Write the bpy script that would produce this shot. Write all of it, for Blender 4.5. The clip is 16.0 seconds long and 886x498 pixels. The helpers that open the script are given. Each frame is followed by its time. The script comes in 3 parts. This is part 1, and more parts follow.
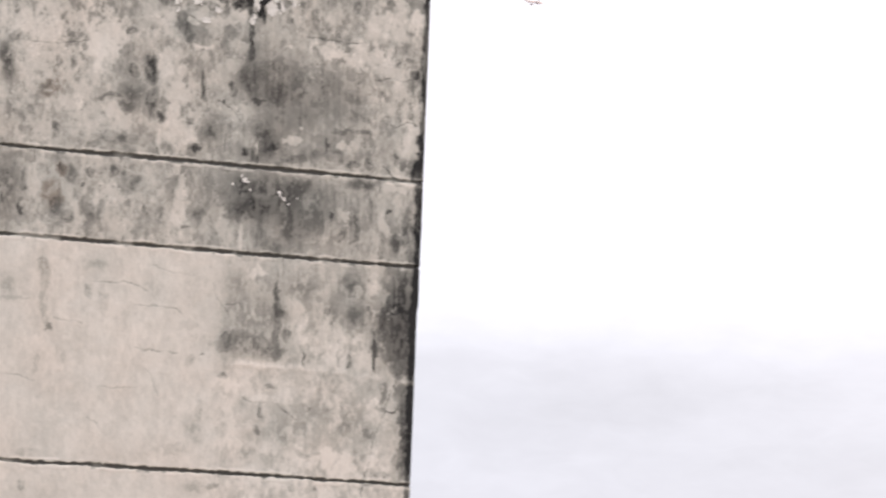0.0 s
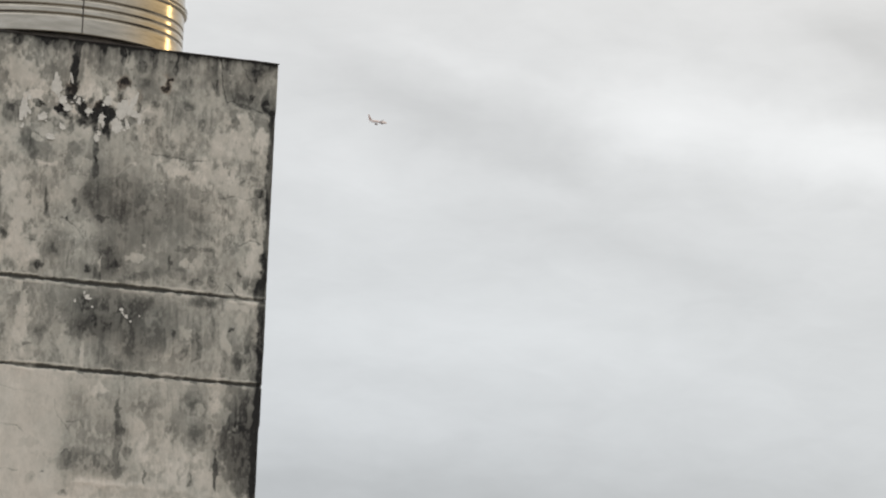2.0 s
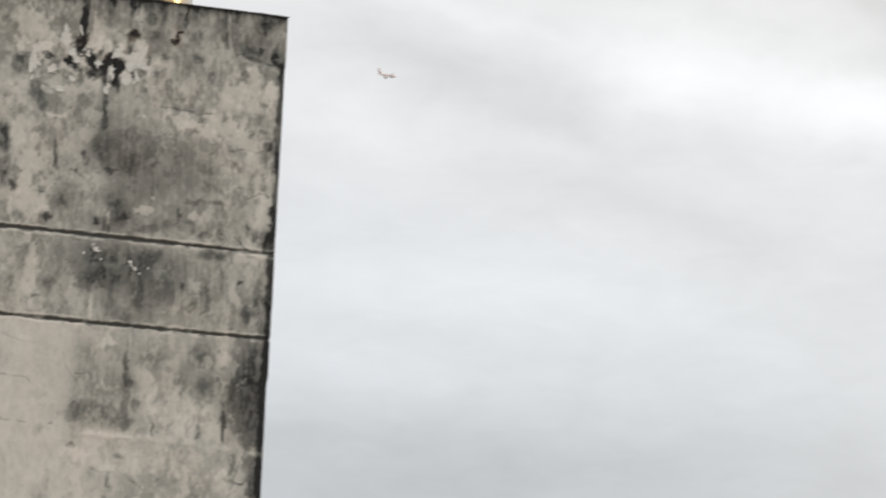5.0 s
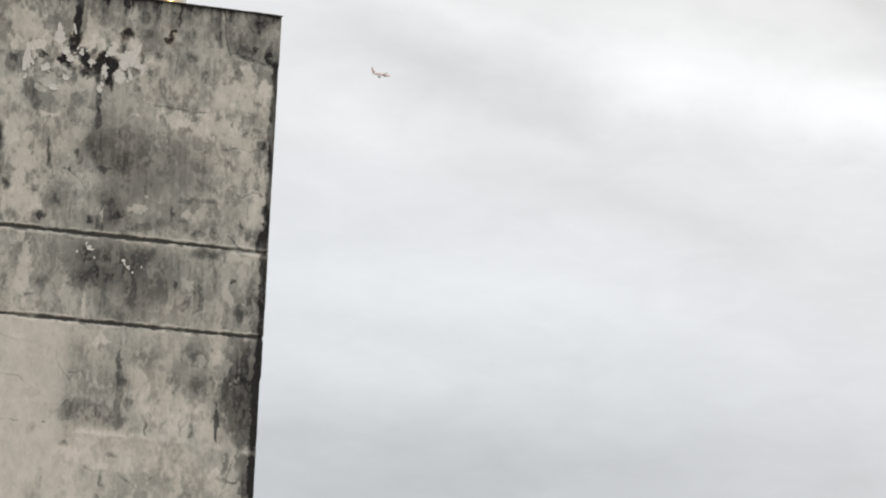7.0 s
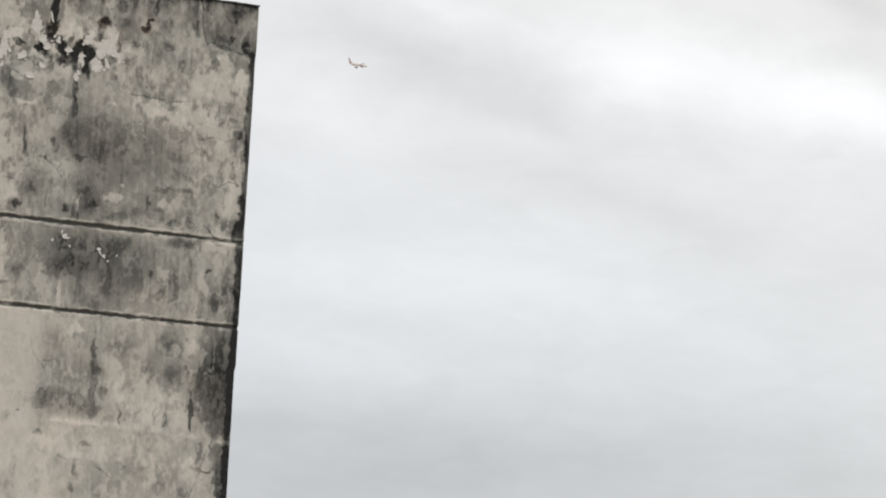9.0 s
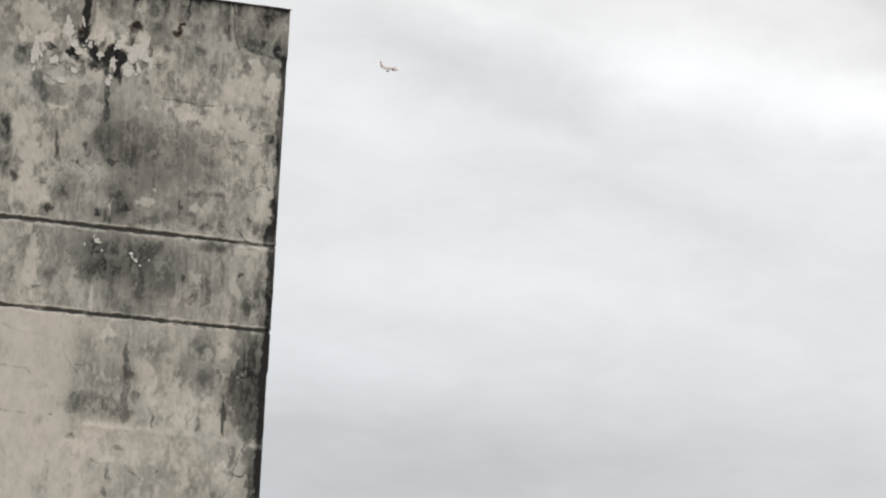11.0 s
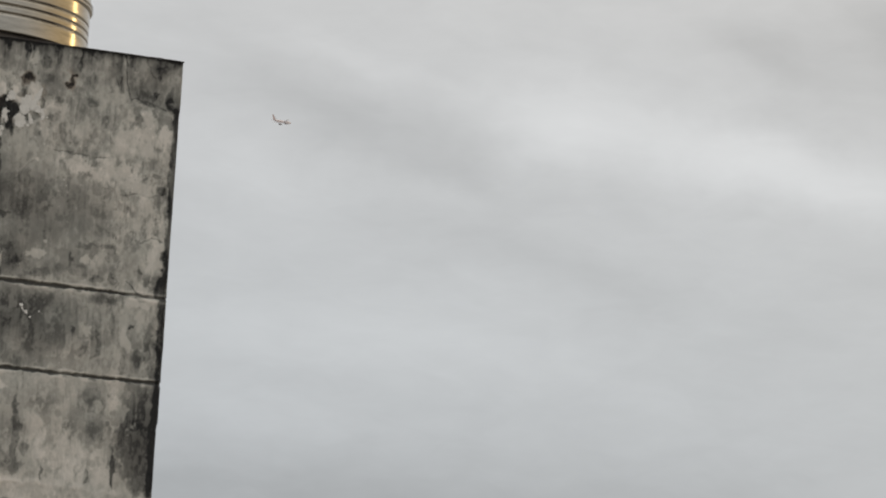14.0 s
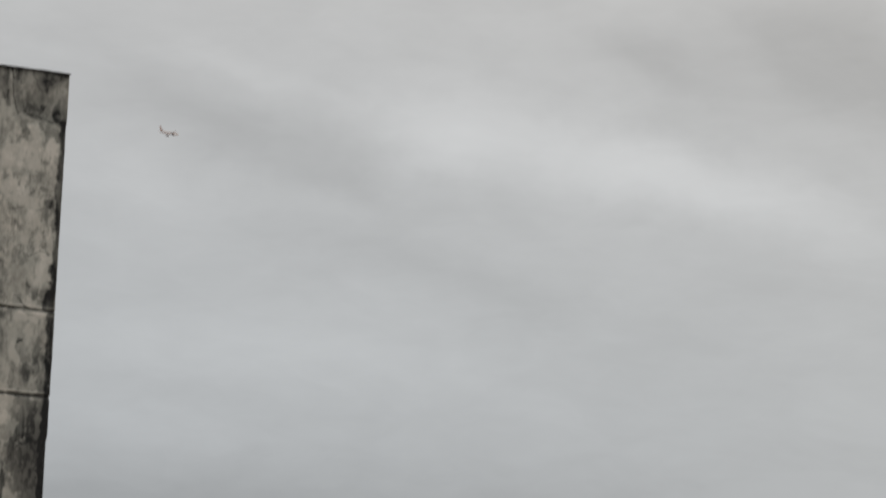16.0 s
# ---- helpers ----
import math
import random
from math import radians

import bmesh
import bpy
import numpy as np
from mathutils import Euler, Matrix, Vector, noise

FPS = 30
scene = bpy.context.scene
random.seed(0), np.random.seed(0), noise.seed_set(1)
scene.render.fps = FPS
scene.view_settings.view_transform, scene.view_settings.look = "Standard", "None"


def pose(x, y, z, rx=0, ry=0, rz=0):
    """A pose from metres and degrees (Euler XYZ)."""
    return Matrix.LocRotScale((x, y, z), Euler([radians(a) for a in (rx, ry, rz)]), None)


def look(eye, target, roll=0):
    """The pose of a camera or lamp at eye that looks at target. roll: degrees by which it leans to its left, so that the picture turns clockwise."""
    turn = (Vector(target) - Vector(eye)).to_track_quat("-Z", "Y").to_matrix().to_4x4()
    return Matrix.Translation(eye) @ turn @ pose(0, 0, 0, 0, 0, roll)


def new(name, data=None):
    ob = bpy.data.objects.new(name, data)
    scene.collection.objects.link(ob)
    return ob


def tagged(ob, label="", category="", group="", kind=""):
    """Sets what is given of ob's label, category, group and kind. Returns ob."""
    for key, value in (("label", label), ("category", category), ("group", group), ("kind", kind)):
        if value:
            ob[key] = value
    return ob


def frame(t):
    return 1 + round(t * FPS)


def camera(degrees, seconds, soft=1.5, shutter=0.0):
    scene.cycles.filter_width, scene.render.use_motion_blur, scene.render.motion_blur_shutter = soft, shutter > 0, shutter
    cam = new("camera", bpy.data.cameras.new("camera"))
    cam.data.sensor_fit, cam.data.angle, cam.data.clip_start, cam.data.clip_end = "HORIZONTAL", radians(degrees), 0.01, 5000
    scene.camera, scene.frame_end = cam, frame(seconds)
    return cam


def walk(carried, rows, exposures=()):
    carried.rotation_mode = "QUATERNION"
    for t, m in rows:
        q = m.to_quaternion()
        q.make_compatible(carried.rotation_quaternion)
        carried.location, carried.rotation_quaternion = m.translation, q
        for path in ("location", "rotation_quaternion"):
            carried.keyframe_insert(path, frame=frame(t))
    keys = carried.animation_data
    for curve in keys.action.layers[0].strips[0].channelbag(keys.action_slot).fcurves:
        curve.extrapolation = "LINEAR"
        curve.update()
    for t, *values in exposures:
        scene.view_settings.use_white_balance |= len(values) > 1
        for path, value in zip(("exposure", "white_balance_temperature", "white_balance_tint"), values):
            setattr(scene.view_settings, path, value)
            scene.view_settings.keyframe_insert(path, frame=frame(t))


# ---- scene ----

# ---------------------------------------------------------------- camera
EYE = (0.0, 0.0, 1.6)
# seconds, heading, tilt up, lean (degrees)
PATH = [
    (0, -0.329, 7.227, 2.259),
    (0.2, -0.663, 7.242, 2.280),
    (0.5, -1.742, 7.303, 2.310),
    (0.6, -2.014, 7.357, 2.315),
    (0.7, -2.113, 7.513, 2.320),
    (0.8, -2.206, 8.057, 2.325),
    (0.9, -2.413, 8.583, 2.331),
    (1, -2.601, 8.927, 2.336),
    (1.1, -2.621, 9.070, 2.339),
    (1.2, -2.596, 9.284, 2.343),
    (1.5, -2.384, 8.961, 2.354),
    (2, -2.494, 8.999, 2.489),
    (2.5, -2.552, 8.855, 2.542),
    (3, -2.614, 8.752, 2.661),
    (3.2, -2.560, 8.604, 2.668),
    (3.5, -2.458, 8.340, 2.677),
    (4, -2.097, 8.040, 2.745),
    (4.5, -1.983, 8.133, 2.671),
    (5, -2.398, 8.345, 2.784),
    (5.2, -2.585, 8.380, 2.791),
    (7.3, -2.487, 8.314, 2.864),
    (7.5, -2.481, 8.286, 2.871),
    (8, -2.444, 8.222, 3.013),
    (8.5, -2.819, 8.215, 3.128),
    (9, -2.846, 8.231, 3.236),
    (9.2, -2.913, 8.173, 3.226),
    (11.3, -2.358, 8.276, 3.118),
    (11.5, -2.441, 8.297, 3.108),
    (12, -2.652, 8.370, 3.216),
    (12.5, -2.797, 8.373, 3.188),
    (13, -3.420, 8.431, 3.357),
    (13.5, -3.892, 8.916, 3.343),
    (14, -3.892, 9.103, 3.394),
    (14.5, -4.548, 9.153, 3.504),
    (14.7, -4.620, 9.167, 3.480),
    (14.8, -4.716, 9.174, 3.468),
    (14.9, -4.570, 8.748, 3.456),
    (14.967, -4.560, 8.56, 3.448),
    (15, -4.588, 8.690, 3.444),
    (15.033, -4.545, 8.83, 3.40),
    (15.1, -4.489, 8.754, 3.294),
    (15.2, -4.455, 8.923, 3.144),
    (15.3, -4.442, 9.691, 2.994),
    (15.4, -4.552, 9.826, 2.844),
    (15.5, -5.042, 9.706, 2.694),
    (15.6, -5.430, 9.567, 2.676),
    (15.7, -5.476, 9.588, 2.659),
    (16, -5.471, 9.319, 2.607),
]
cam = camera(12.43, 16.0, soft=2.0, shutter=0.9)
walk(cam, [(t, pose(*EYE, 90 + up, 0, turn) @ pose(0, 0, 0, 0, 0, lean)) for t, turn, up, lean in PATH],
     exposures=[(0.0, 0.62, 6450, 19), (0.4, 0.33, 6600, 33.5), (0.6, 0.24, 6600, 34.5), (0.8, 0.10, 6700, 31), (1.0, -0.20, 6600, 21),
                (1.2, -0.36, 6500, 16), (1.5, -0.48, 6500, 9), (2.0, -0.06, 6500, 10), (2.5, 0.0, 6500, 10), (3.0, 0.05, 6500, 11),
                (3.5, 0.07, 6500, 11), (5.0, 0.11, 6500, 11), (12.5, 0.12, 6500, 11), (13.0, 0.08, 6500, 10), (13.5, -0.28, 6500, 10),
                (14.0, -0.40, 6500, 10), (14.5, -0.17, 6500, 10), (15.0, -0.33, 6500, 10), (15.5, -0.25, 6500, 10), (16.0, -0.60, 6500, 10)])

# ---------------------------------------------------------------- node helper


class Nodes:
    """Shortcuts for building a node tree."""

    def __init__(self, tree):
        self.tree = tree
        tree.nodes.clear()

    def add(self, kind):
        return self.tree.nodes.new(kind)

    def put(self, socket, value):
        if isinstance(value, bpy.types.NodeSocket):
            self.tree.links.new(value, socket)
        else:
            socket.default_value = value

    def math(self, op, a, b=0.0, c=0.0, clamp=False):
        n = self.add("ShaderNodeMath")
        n.operation, n.use_clamp = op, clamp
        for s, v in zip(n.inputs, (a, b, c)):
            self.put(s, v)
        return n.outputs[0]

    def mix(self, fac, a, b, blend="MIX"):
        n = self.add("ShaderNodeMix")
        n.data_type, n.blend_type, n.clamp_result = "RGBA", blend, False
        self.put(n.inputs["Factor"], fac)
        self.put(n.inputs[6], a)
        self.put(n.inputs[7], b)
        return n.outputs[2]

    def noise(self, vector, scale, detail=4.0, rough=0.55, distortion=0.0):
        n = self.add("ShaderNodeTexNoise")
        self.put(n.inputs["Vector"], vector)
        n.inputs["Scale"].default_value = scale
        n.inputs["Detail"].default_value = detail
        n.inputs["Roughness"].default_value = rough
        n.inputs["Distortion"].default_value = distortion
        return n.outputs["Fac"]

    def mapping(self, vector, loc=(0, 0, 0), rot=(0, 0, 0), scale=(1, 1, 1)):
        n = self.add("ShaderNodeMapping")
        self.put(n.inputs["Vector"], vector)
        n.inputs["Location"].default_value = loc
        n.inputs["Rotation"].default_value = rot
        n.inputs["Scale"].default_value = scale
        return n.outputs[0]

    def ramp(self, fac, stops, ease="LINEAR"):
        n = self.add("ShaderNodeValToRGB")
        n.color_ramp.interpolation = ease
        while len(n.color_ramp.elements) < len(stops):
            n.color_ramp.elements.new(0.5)
        for el, (at, colour) in zip(n.color_ramp.elements, stops):
            el.position, el.color = at, (*colour, 1)
        self.put(n.inputs[0], fac)
        return n.outputs[0]


# ---------------------------------------------------------------- sky and sun
SUN_AZIMUTH, SUN_HEIGHT = radians(53), radians(11)  # to the right of straight ahead; over the horizon
sun_way = Vector((math.sin(SUN_AZIMUTH) * math.cos(SUN_HEIGHT), math.cos(SUN_AZIMUTH) * math.cos(SUN_HEIGHT), math.sin(SUN_HEIGHT)))


def make_sky():
    world = bpy.data.worlds.new("overcast evening sky")
    scene.world = world
    world.use_nodes = True
    k = Nodes(world.node_tree)
    way = k.add("ShaderNodeTexCoord").outputs["Generated"]
    xyz = k.add("ShaderNodeSeparateXYZ")
    k.put(xyz.inputs[0], way)
    x, y, z = xyz.outputs
    az = k.math("ARCTAN2", x, y)
    up = k.math("ARCSINE", z)
    place = k.add("ShaderNodeCombineXYZ")
    k.put(place.inputs[0], az)
    k.put(place.inputs[1], up)
    flat = place.outputs[0]
    # streaky cloud, drawn out along a line that falls to the right
    tilted = k.mapping(flat, rot=(0, 0, radians(17)), scale=(1, 2.6, 1))
    broad = k.noise(tilted, 11.0, 3.0, 0.5, 0.4)
    fine = k.noise(tilted, 34.0, 4.0, 0.55, 0.6)
    warp = k.math("SUBTRACT", k.noise(flat, 26.0, 4.0, 0.6), 0.5)
    warp2 = k.math("SUBTRACT", k.noise(k.mapping(flat, loc=(3.1, 1.7, 0)), 26.0, 4.0, 0.6), 0.5)
    waz = k.math("MULTIPLY_ADD", warp, 0.036, az)
    wup = k.math("MULTIPLY_ADD", warp2, 0.016, up)

    def bank(a, e, wide, tall, lean=0.0):
        """A soft bank of cloud about azimuth a and height e."""
        da, de = k.math("SUBTRACT", waz, a), k.math("SUBTRACT", wup, e)
        c, s = math.cos(lean), math.sin(lean)
        u = k.math("DIVIDE", k.math("ADD", k.math("MULTIPLY", da, c), k.math("MULTIPLY", de, s)), wide)
        v = k.math("DIVIDE", k.math("SUBTRACT", k.math("MULTIPLY", de, c), k.math("MULTIPLY", da, s)), tall)
        d = k.math("ADD", k.math("MULTIPLY", u, u), k.math("MULTIPLY", v, v))
        return k.math("EXPONENT", k.math("MULTIPLY", k.math("POWER", d, 1.25), -1.0))

    light = k.math("MULTIPLY_ADD", k.math("SUBTRACT", broad, 0.5), 0.10, 0.735)
    light = k.math("MULTIPLY_ADD", k.math("SUBTRACT", fine, 0.5), 0.10, light)
    wisps = k.noise(tilted, 85.0, 4.0, 0.6, 0.8)
    light = k.math("MULTIPLY_ADD", k.math("SUBTRACT", wisps, 0.5), 0.05, light)
    for a, e, wide, tall, lean, much in ((0.0943, 0.1883, 0.0152, 0.0091, -0.56, 0.06), (0.1168, 0.1892, 0.0346, 0.0113, -0.24, 0.13), (0.1535, 0.1813, 0.0291, 0.01, -0.24, 0.11),
                                         (0.1828, 0.1752, 0.0318, 0.0097, -0.24, 0.08), (0.0462, 0.1891, 0.0415, 0.0091, -0.35, -0.09), (0.0555, 0.2013, 0.0235, 0.0033, -0.35, 0.035),
                                         (0.0203, 0.1711, 0.0221, 0.0097, -0.26, 0.05), (0.1041, 0.1554, 0.0457, 0.0061, -0.24, -0.05), (0.0586, 0.1355, 0.0554, 0.0097, -0.07, 0.045),
                                         (0.1483, 0.2101, 0.0194, 0.0064, -0.26, -0.08), (0.0465, 0.096, 0.083, 0.0125, 0.0, -0.07), (0.0478, 0.0684, 0.1938, 0.0374, 0.0, -0.16),
                                         (0.1999, 0.2105, 0.0388, 0.0138, -0.3, -0.14), (0.0723, 0.175, 0.0152, 0.0042, -0.38, -0.04), (0.0315, 0.1175, 0.0277, 0.0055, -0.09, 0.03)):
        light = k.math("MULTIPLY_ADD", bank(a, e, wide, tall, lean), much, light)
    # an overcast sky grows brighter towards the zenith
    high = k.math("MAXIMUM", z, 0.0)
    lift = k.math("MULTIPLY_ADD", high, k.math("MULTIPLY_ADD", high, 1.1, 0.62), 0.895)
    light = k.math("MULTIPLY", light, lift)
    tone = k.ramp(k.math("MULTIPLY_ADD", up, 4.0, -0.2), [(0.0, (0.93, 0.985, 1.05)), (0.35, (0.965, 1.0, 1.03)), (0.75, (1.0, 1.0, 0.995)), (1.0, (1.0, 0.995, 0.99))])
    grey = k.add("ShaderNodeCombineXYZ")
    for s in grey.inputs:
        k.put(s, light)
    cloud = k.mix(1.0, tone, grey.outputs[0], "MULTIPLY")
    # the low sun behind thin cloud
    dot = k.add("ShaderNodeVectorMath")
    dot.operation = "DOT_PRODUCT"
    k.put(dot.inputs[0], way)
    dot.inputs[1].default_value = (math.sin(radians(67)) * 0.98, math.cos(radians(67)) * 0.98, 0.19)
    off = k.math("DIVIDE", k.math("ARCCOSINE", dot.outputs["Value"]), 0.55)
    near = k.math("EXPONENT", k.math("MULTIPLY", k.math("MULTIPLY", off, off), -1.0))
    clear = k.add("ShaderNodeTexSky")
    clear.sky_type, clear.sun_disc, clear.sun_elevation, clear.sun_rotation = "NISHITA", False, SUN_HEIGHT, SUN_AZIMUTH
    clear_lit = k.mix(1.0, clear.outputs[0], (0.12, 0.12, 0.12, 1), "MULTIPLY")
    sky = k.mix(0.05, cloud, clear_lit)
    sky = k.mix(near, sky, (1.0, 0.77, 0.46, 1))
    back = k.add("ShaderNodeBackground")
    k.put(back.inputs[0], sky)
    back.inputs[1].default_value = 1.0
    out = k.add("ShaderNodeOutputWorld")
    k.put(out.inputs[0], back.outputs[0])


make_sky()
sun = new("sun", bpy.data.lights.new("sun", "SUN"))
sun.data.energy, sun.data.angle, sun.data.color = 0.07, radians(2.0), (1.0, 0.68, 0.28)
sun.matrix_world = look(sun_way * 200, (0, 0, 0))

# ---------------------------------------------------------------- materials


def material(name):
    m = bpy.data.materials.new(name)
    m.use_nodes = True
    k = Nodes(m.node_tree)
    shader = k.add("ShaderNodeBsdfPrincipled")
    out = k.add("ShaderNodeOutputMaterial")
    k.put(out.inputs[0], shader.outputs[0])
    return m, k, shader


def bump(k, shader, height, strength, distance):
    n = k.add("ShaderNodeBump")
    n.inputs["Strength"].default_value, n.inputs["Distance"].default_value = strength, distance
    k.put(n.inputs["Height"], height)
    k.put(shader.inputs["Normal"], n.outputs[0])


GRIME_STOPS = [(0.0, (0.66, 0.615, 0.56)), (0.22, (0.455, 0.435, 0.392)), (0.42, (0.265, 0.258, 0.233)), (0.62, (0.150, 0.147, 0.134)),
               (0.82, (0.072, 0.070, 0.066)), (1.0, (0.012, 0.012, 0.013))]


def make_plaster():
    """Lime-washed render with black mould, keyed by the mesh's own grime layer."""
    m, k, shader = material("weathered_render")
    at = k.add("ShaderNodeTexCoord").outputs["Object"]
    layer = k.add("ShaderNodeAttribute")
    layer.attribute_name = "grime"
    grime = layer.outputs["Fac"]
    grain = k.math("SUBTRACT", k.noise(at, 150.0, 3.0, 0.6), 0.5)
    blotch = k.math("SUBTRACT", k.noise(at, 34.0, 3.0, 0.5, 0.7), 0.5)
    streak = k.math("SUBTRACT", k.noise(k.mapping(at, scale=(1, 1, 0.10)), 75.0, 4.0, 0.6), 0.5)
    amount = k.math("MULTIPLY_ADD", grain, 0.09, grime)
    amount = k.math("MULTIPLY_ADD", blotch, 0.09, amount)
    amount = k.math("MULTIPLY_ADD", streak, 0.045, amount)
    colour = k.ramp(amount, GRIME_STOPS)
    rusty = k.add("ShaderNodeAttribute")
    rusty.attribute_name = "brown"
    colour = k.mix(k.math("MULTIPLY", rusty.outputs["Fac"], 0.8), colour, k.mix(1.0, colour, (1.12, 0.90, 0.78, 1), "MULTIPLY"))
    hue = k.ramp(k.noise(at, 3.0, 3.0, 0.5), [(0.3, (1.02, 0.995, 0.97)), (0.7, (0.98, 1.0, 0.995))])
    k.put(shader.inputs["Base Color"], k.mix(1.0, colour, hue, "MULTIPLY"))
    shader.inputs["Roughness"].default_value = 0.92
    shader.inputs["Specular IOR Level"].default_value = 0.25
    bump(k, shader, k.math("ADD", k.math("MULTIPLY", blotch, 1.0), k.math("MULTIPLY", grain, 0.2)), 0.14, 0.004)
    return m


def make_rough(name, dark, pale, scale, roughness=0.9):
    m, k, shader = material(name)
    at = k.add("ShaderNodeTexCoord").outputs["Object"]
    n = k.math("MULTIPLY_ADD", k.noise(at, scale * 9, 4.0), 0.4, k.math("MULTIPLY", k.noise(at, scale, 5.0), 0.6))
    k.put(shader.inputs["Base Color"], k.ramp(n, [(0.3, dark), (0.7, pale)]))
    shader.inputs["Roughness"].default_value = roughness
    bump(k, shader, n, 0.4, 0.01)
    return m


def make_steel():
    m, k, shader = material("stainless_steel")
    at = k.add("ShaderNodeTexCoord").outputs["Object"]
    smear = k.noise(k.mapping(at, scale=(1, 1, 6)), 5.0, 4.0, 0.6)
    brush = k.noise(k.mapping(at, scale=(1, 1, 40)), 14.0, 3.0, 0.6)
    k.put(shader.inputs["Base Color"], k.ramp(smear, [(0.3, (0.33, 0.305, 0.26)), (0.7, (0.48, 0.45, 0.395))]))
    shader.inputs["Metallic"].default_value = 1.0
    k.put(shader.inputs["Roughness"], k.math("MULTIPLY_ADD", smear, 0.16, 0.09))
    bump(k, shader, k.math("ADD", smear, k.math("MULTIPLY", brush, 0.15)), 0.07, 0.008)
    return m


plaster = make_plaster()
flake_paint = make_rough("peeling_lime_paint", (0.50, 0.48, 0.44), (0.74, 0.715, 0.665), 30.0)
concrete = make_rough("grey_concrete", (0.20, 0.19, 0.18), (0.38, 0.36, 0.33), 4.0)
mouldy = make_rough("mould_blackened_mortar", (0.020, 0.018, 0.018), (0.085, 0.075, 0.070), 14.0)
earth = make_rough("dusty_ground", (0.16, 0.14, 0.11), (0.28, 0.25, 0.20), 0.7)
steel = make_steel()
# near black: weld seam, and base ring with the tank's shadow gap put in
dark_steel = make_rough("dirty_steel_gap_shade", (0.03, 0.026, 0.022), (0.09, 0.075, 0.06), 9.0, 0.7)
# aircraft colours lightened and warmed: distance haze and low sun painted in
air_hazed_paint = make_rough("hazed_aircraft_paint", (0.60, 0.50, 0.46), (0.66, 0.56, 0.52), 0.3, 0.5)
air_red = make_rough("hazed_tail_paint", (0.42, 0.30, 0.27), (0.46, 0.34, 0.31), 0.3, 0.5)
air_dark = make_rough("hazed_engine_metal", (0.24, 0.20, 0.19), (0.30, 0.26, 0.25), 0.3, 0.5)

# ---------------------------------------------------------------- mesh helpers


def part(name, bm, mat, parent=None, label=""):
    """Links a bmesh as one mesh object under a thing or a part."""
    me = bpy.data.meshes.new(name)
    bm.to_mesh(me)
    bm.free()
    me.materials.append(mat)
    ob = new(name, me)
    ob.parent = parent
    return tagged(ob, label)


def box(x0, x1, y0, y1, z0, z1, bevel=0.0):
    bm = bmesh.new()
    bmesh.ops.create_cube(bm, size=1.0)
    for v in bm.verts:
        v.co = ((x0 + x1) / 2 + v.co.x * (x1 - x0), (y0 + y1) / 2 + v.co.y * (y1 - y0), (z0 + z1) / 2 + v.co.z * (z1 - z0))
    if bevel:
        bmesh.ops.bevel(bm, geom=bm.edges[:], offset=bevel, segments=2, affect="EDGES")
    return bm


def lathe(profile, turns=96):
    """A surface of revolution about z from (radius, height) pairs."""
    bm = bmesh.new()
    rings = []
    for r, h in profile:
        if r < 1e-6:
            rings.append([bm.verts.new((0, 0, h))])
        else:
            rings.append([bm.verts.new((r * math.cos(i * math.tau / turns), r * math.sin(i * math.tau / turns), h)) for i in range(turns)])
    for a, b in zip(rings, rings[1:]):
        for i in range(turns):
            j = (i + 1) % turns
            loop = [a[i % len(a)], a[j % len(a)], b[j % len(b)], b[i % len(b)]]
            loop = list(dict.fromkeys(loop))
            if len(loop) > 2:
                bm.faces.new(loop).smooth = True
    bmesh.ops.recalc_face_normals(bm, faces=bm.faces[:])
    return bm


# ---------------------------------------------------------------- noise on arrays
TABLE = np.random.RandomState(7).rand(16, 256, 256)


def lattice(x, y, seed):
    xi, yi = np.floor(x).astype(int), np.floor(y).astype(int)
    fx, fy = x - xi, y - yi
    fx, fy = fx * fx * (3 - 2 * fx), fy * fy * (3 - 2 * fy)
    t = TABLE[seed % 16]
    a, b = t[xi % 256, yi % 256], t[(xi + 1) % 256, yi % 256]
    c, d = t[xi % 256, (yi + 1) % 256], t[(xi + 1) % 256, (yi + 1) % 256]
    return (a * (1 - fx) + b * fx) * (1 - fy) + (c * (1 - fx) + d * fx) * fy


def fbm(x, y, octaves, seed):
    """Layered noise, about -1 to 1."""
    total, amp, norm = 0.0, 1.0, 0.0
    for i in range(octaves):
        total = total + amp * (lattice(x * 2 ** i + 17.3 * i, y * 2 ** i + 9.1 * i, seed + i) - 0.5)
        norm, amp = norm + amp, amp * 0.55
    return total / norm * 2.6


def ease(a, b, x):
    t = np.clip((x - a) / (b - a), 0, 1)
    return t * t * (3 - 2 * t)


# ---------------------------------------------------------------- the building
# local x runs along the front towards the free corner at 0, y into the building, z up
TOP = 6.371
building = new("building")
building.matrix_world = pose(0, 23.5, 0, 0, 0, 19.24)
tagged(building, "old rendered concrete building, mould-streaked and peeling", "building")

GROOVES = ((4.967, 2), (4.465, 3), (3.197, 4))

# stains (darker) and remnants of wash (paler): along, up, half width, half height, strength
STAINS_COPING = ((-1.216, 6.299, 0.0207, 0.0938, 0.78), (-1.222, 6.172, 0.0242, 0.1072, 0.845), (-1.243, 6.076, 0.0311, 0.0536, 0.78), (-1.41, 6.355, 0.0311, 0.0301, 0.364),
    (-0.944, 6.319, 0.0207, 0.0503, 0.416), (-0.907, 6.33, 0.0138, 0.0536, 0.442), (-0.933, 6.146, 0.0276, 0.0369, 0.52), (-1.048, 6.346, 0.0207, 0.0435, 0.364),
    (-0.823, 6.26, 0.0276, 0.0335, 0.364), (-1.105, 6.373, 0.0345, 0.0235, 0.364), (-0.995, 6.366, 0.0345, 0.0268, 0.39), (-0.875, 6.374, 0.0483, 0.0301, 0.364),
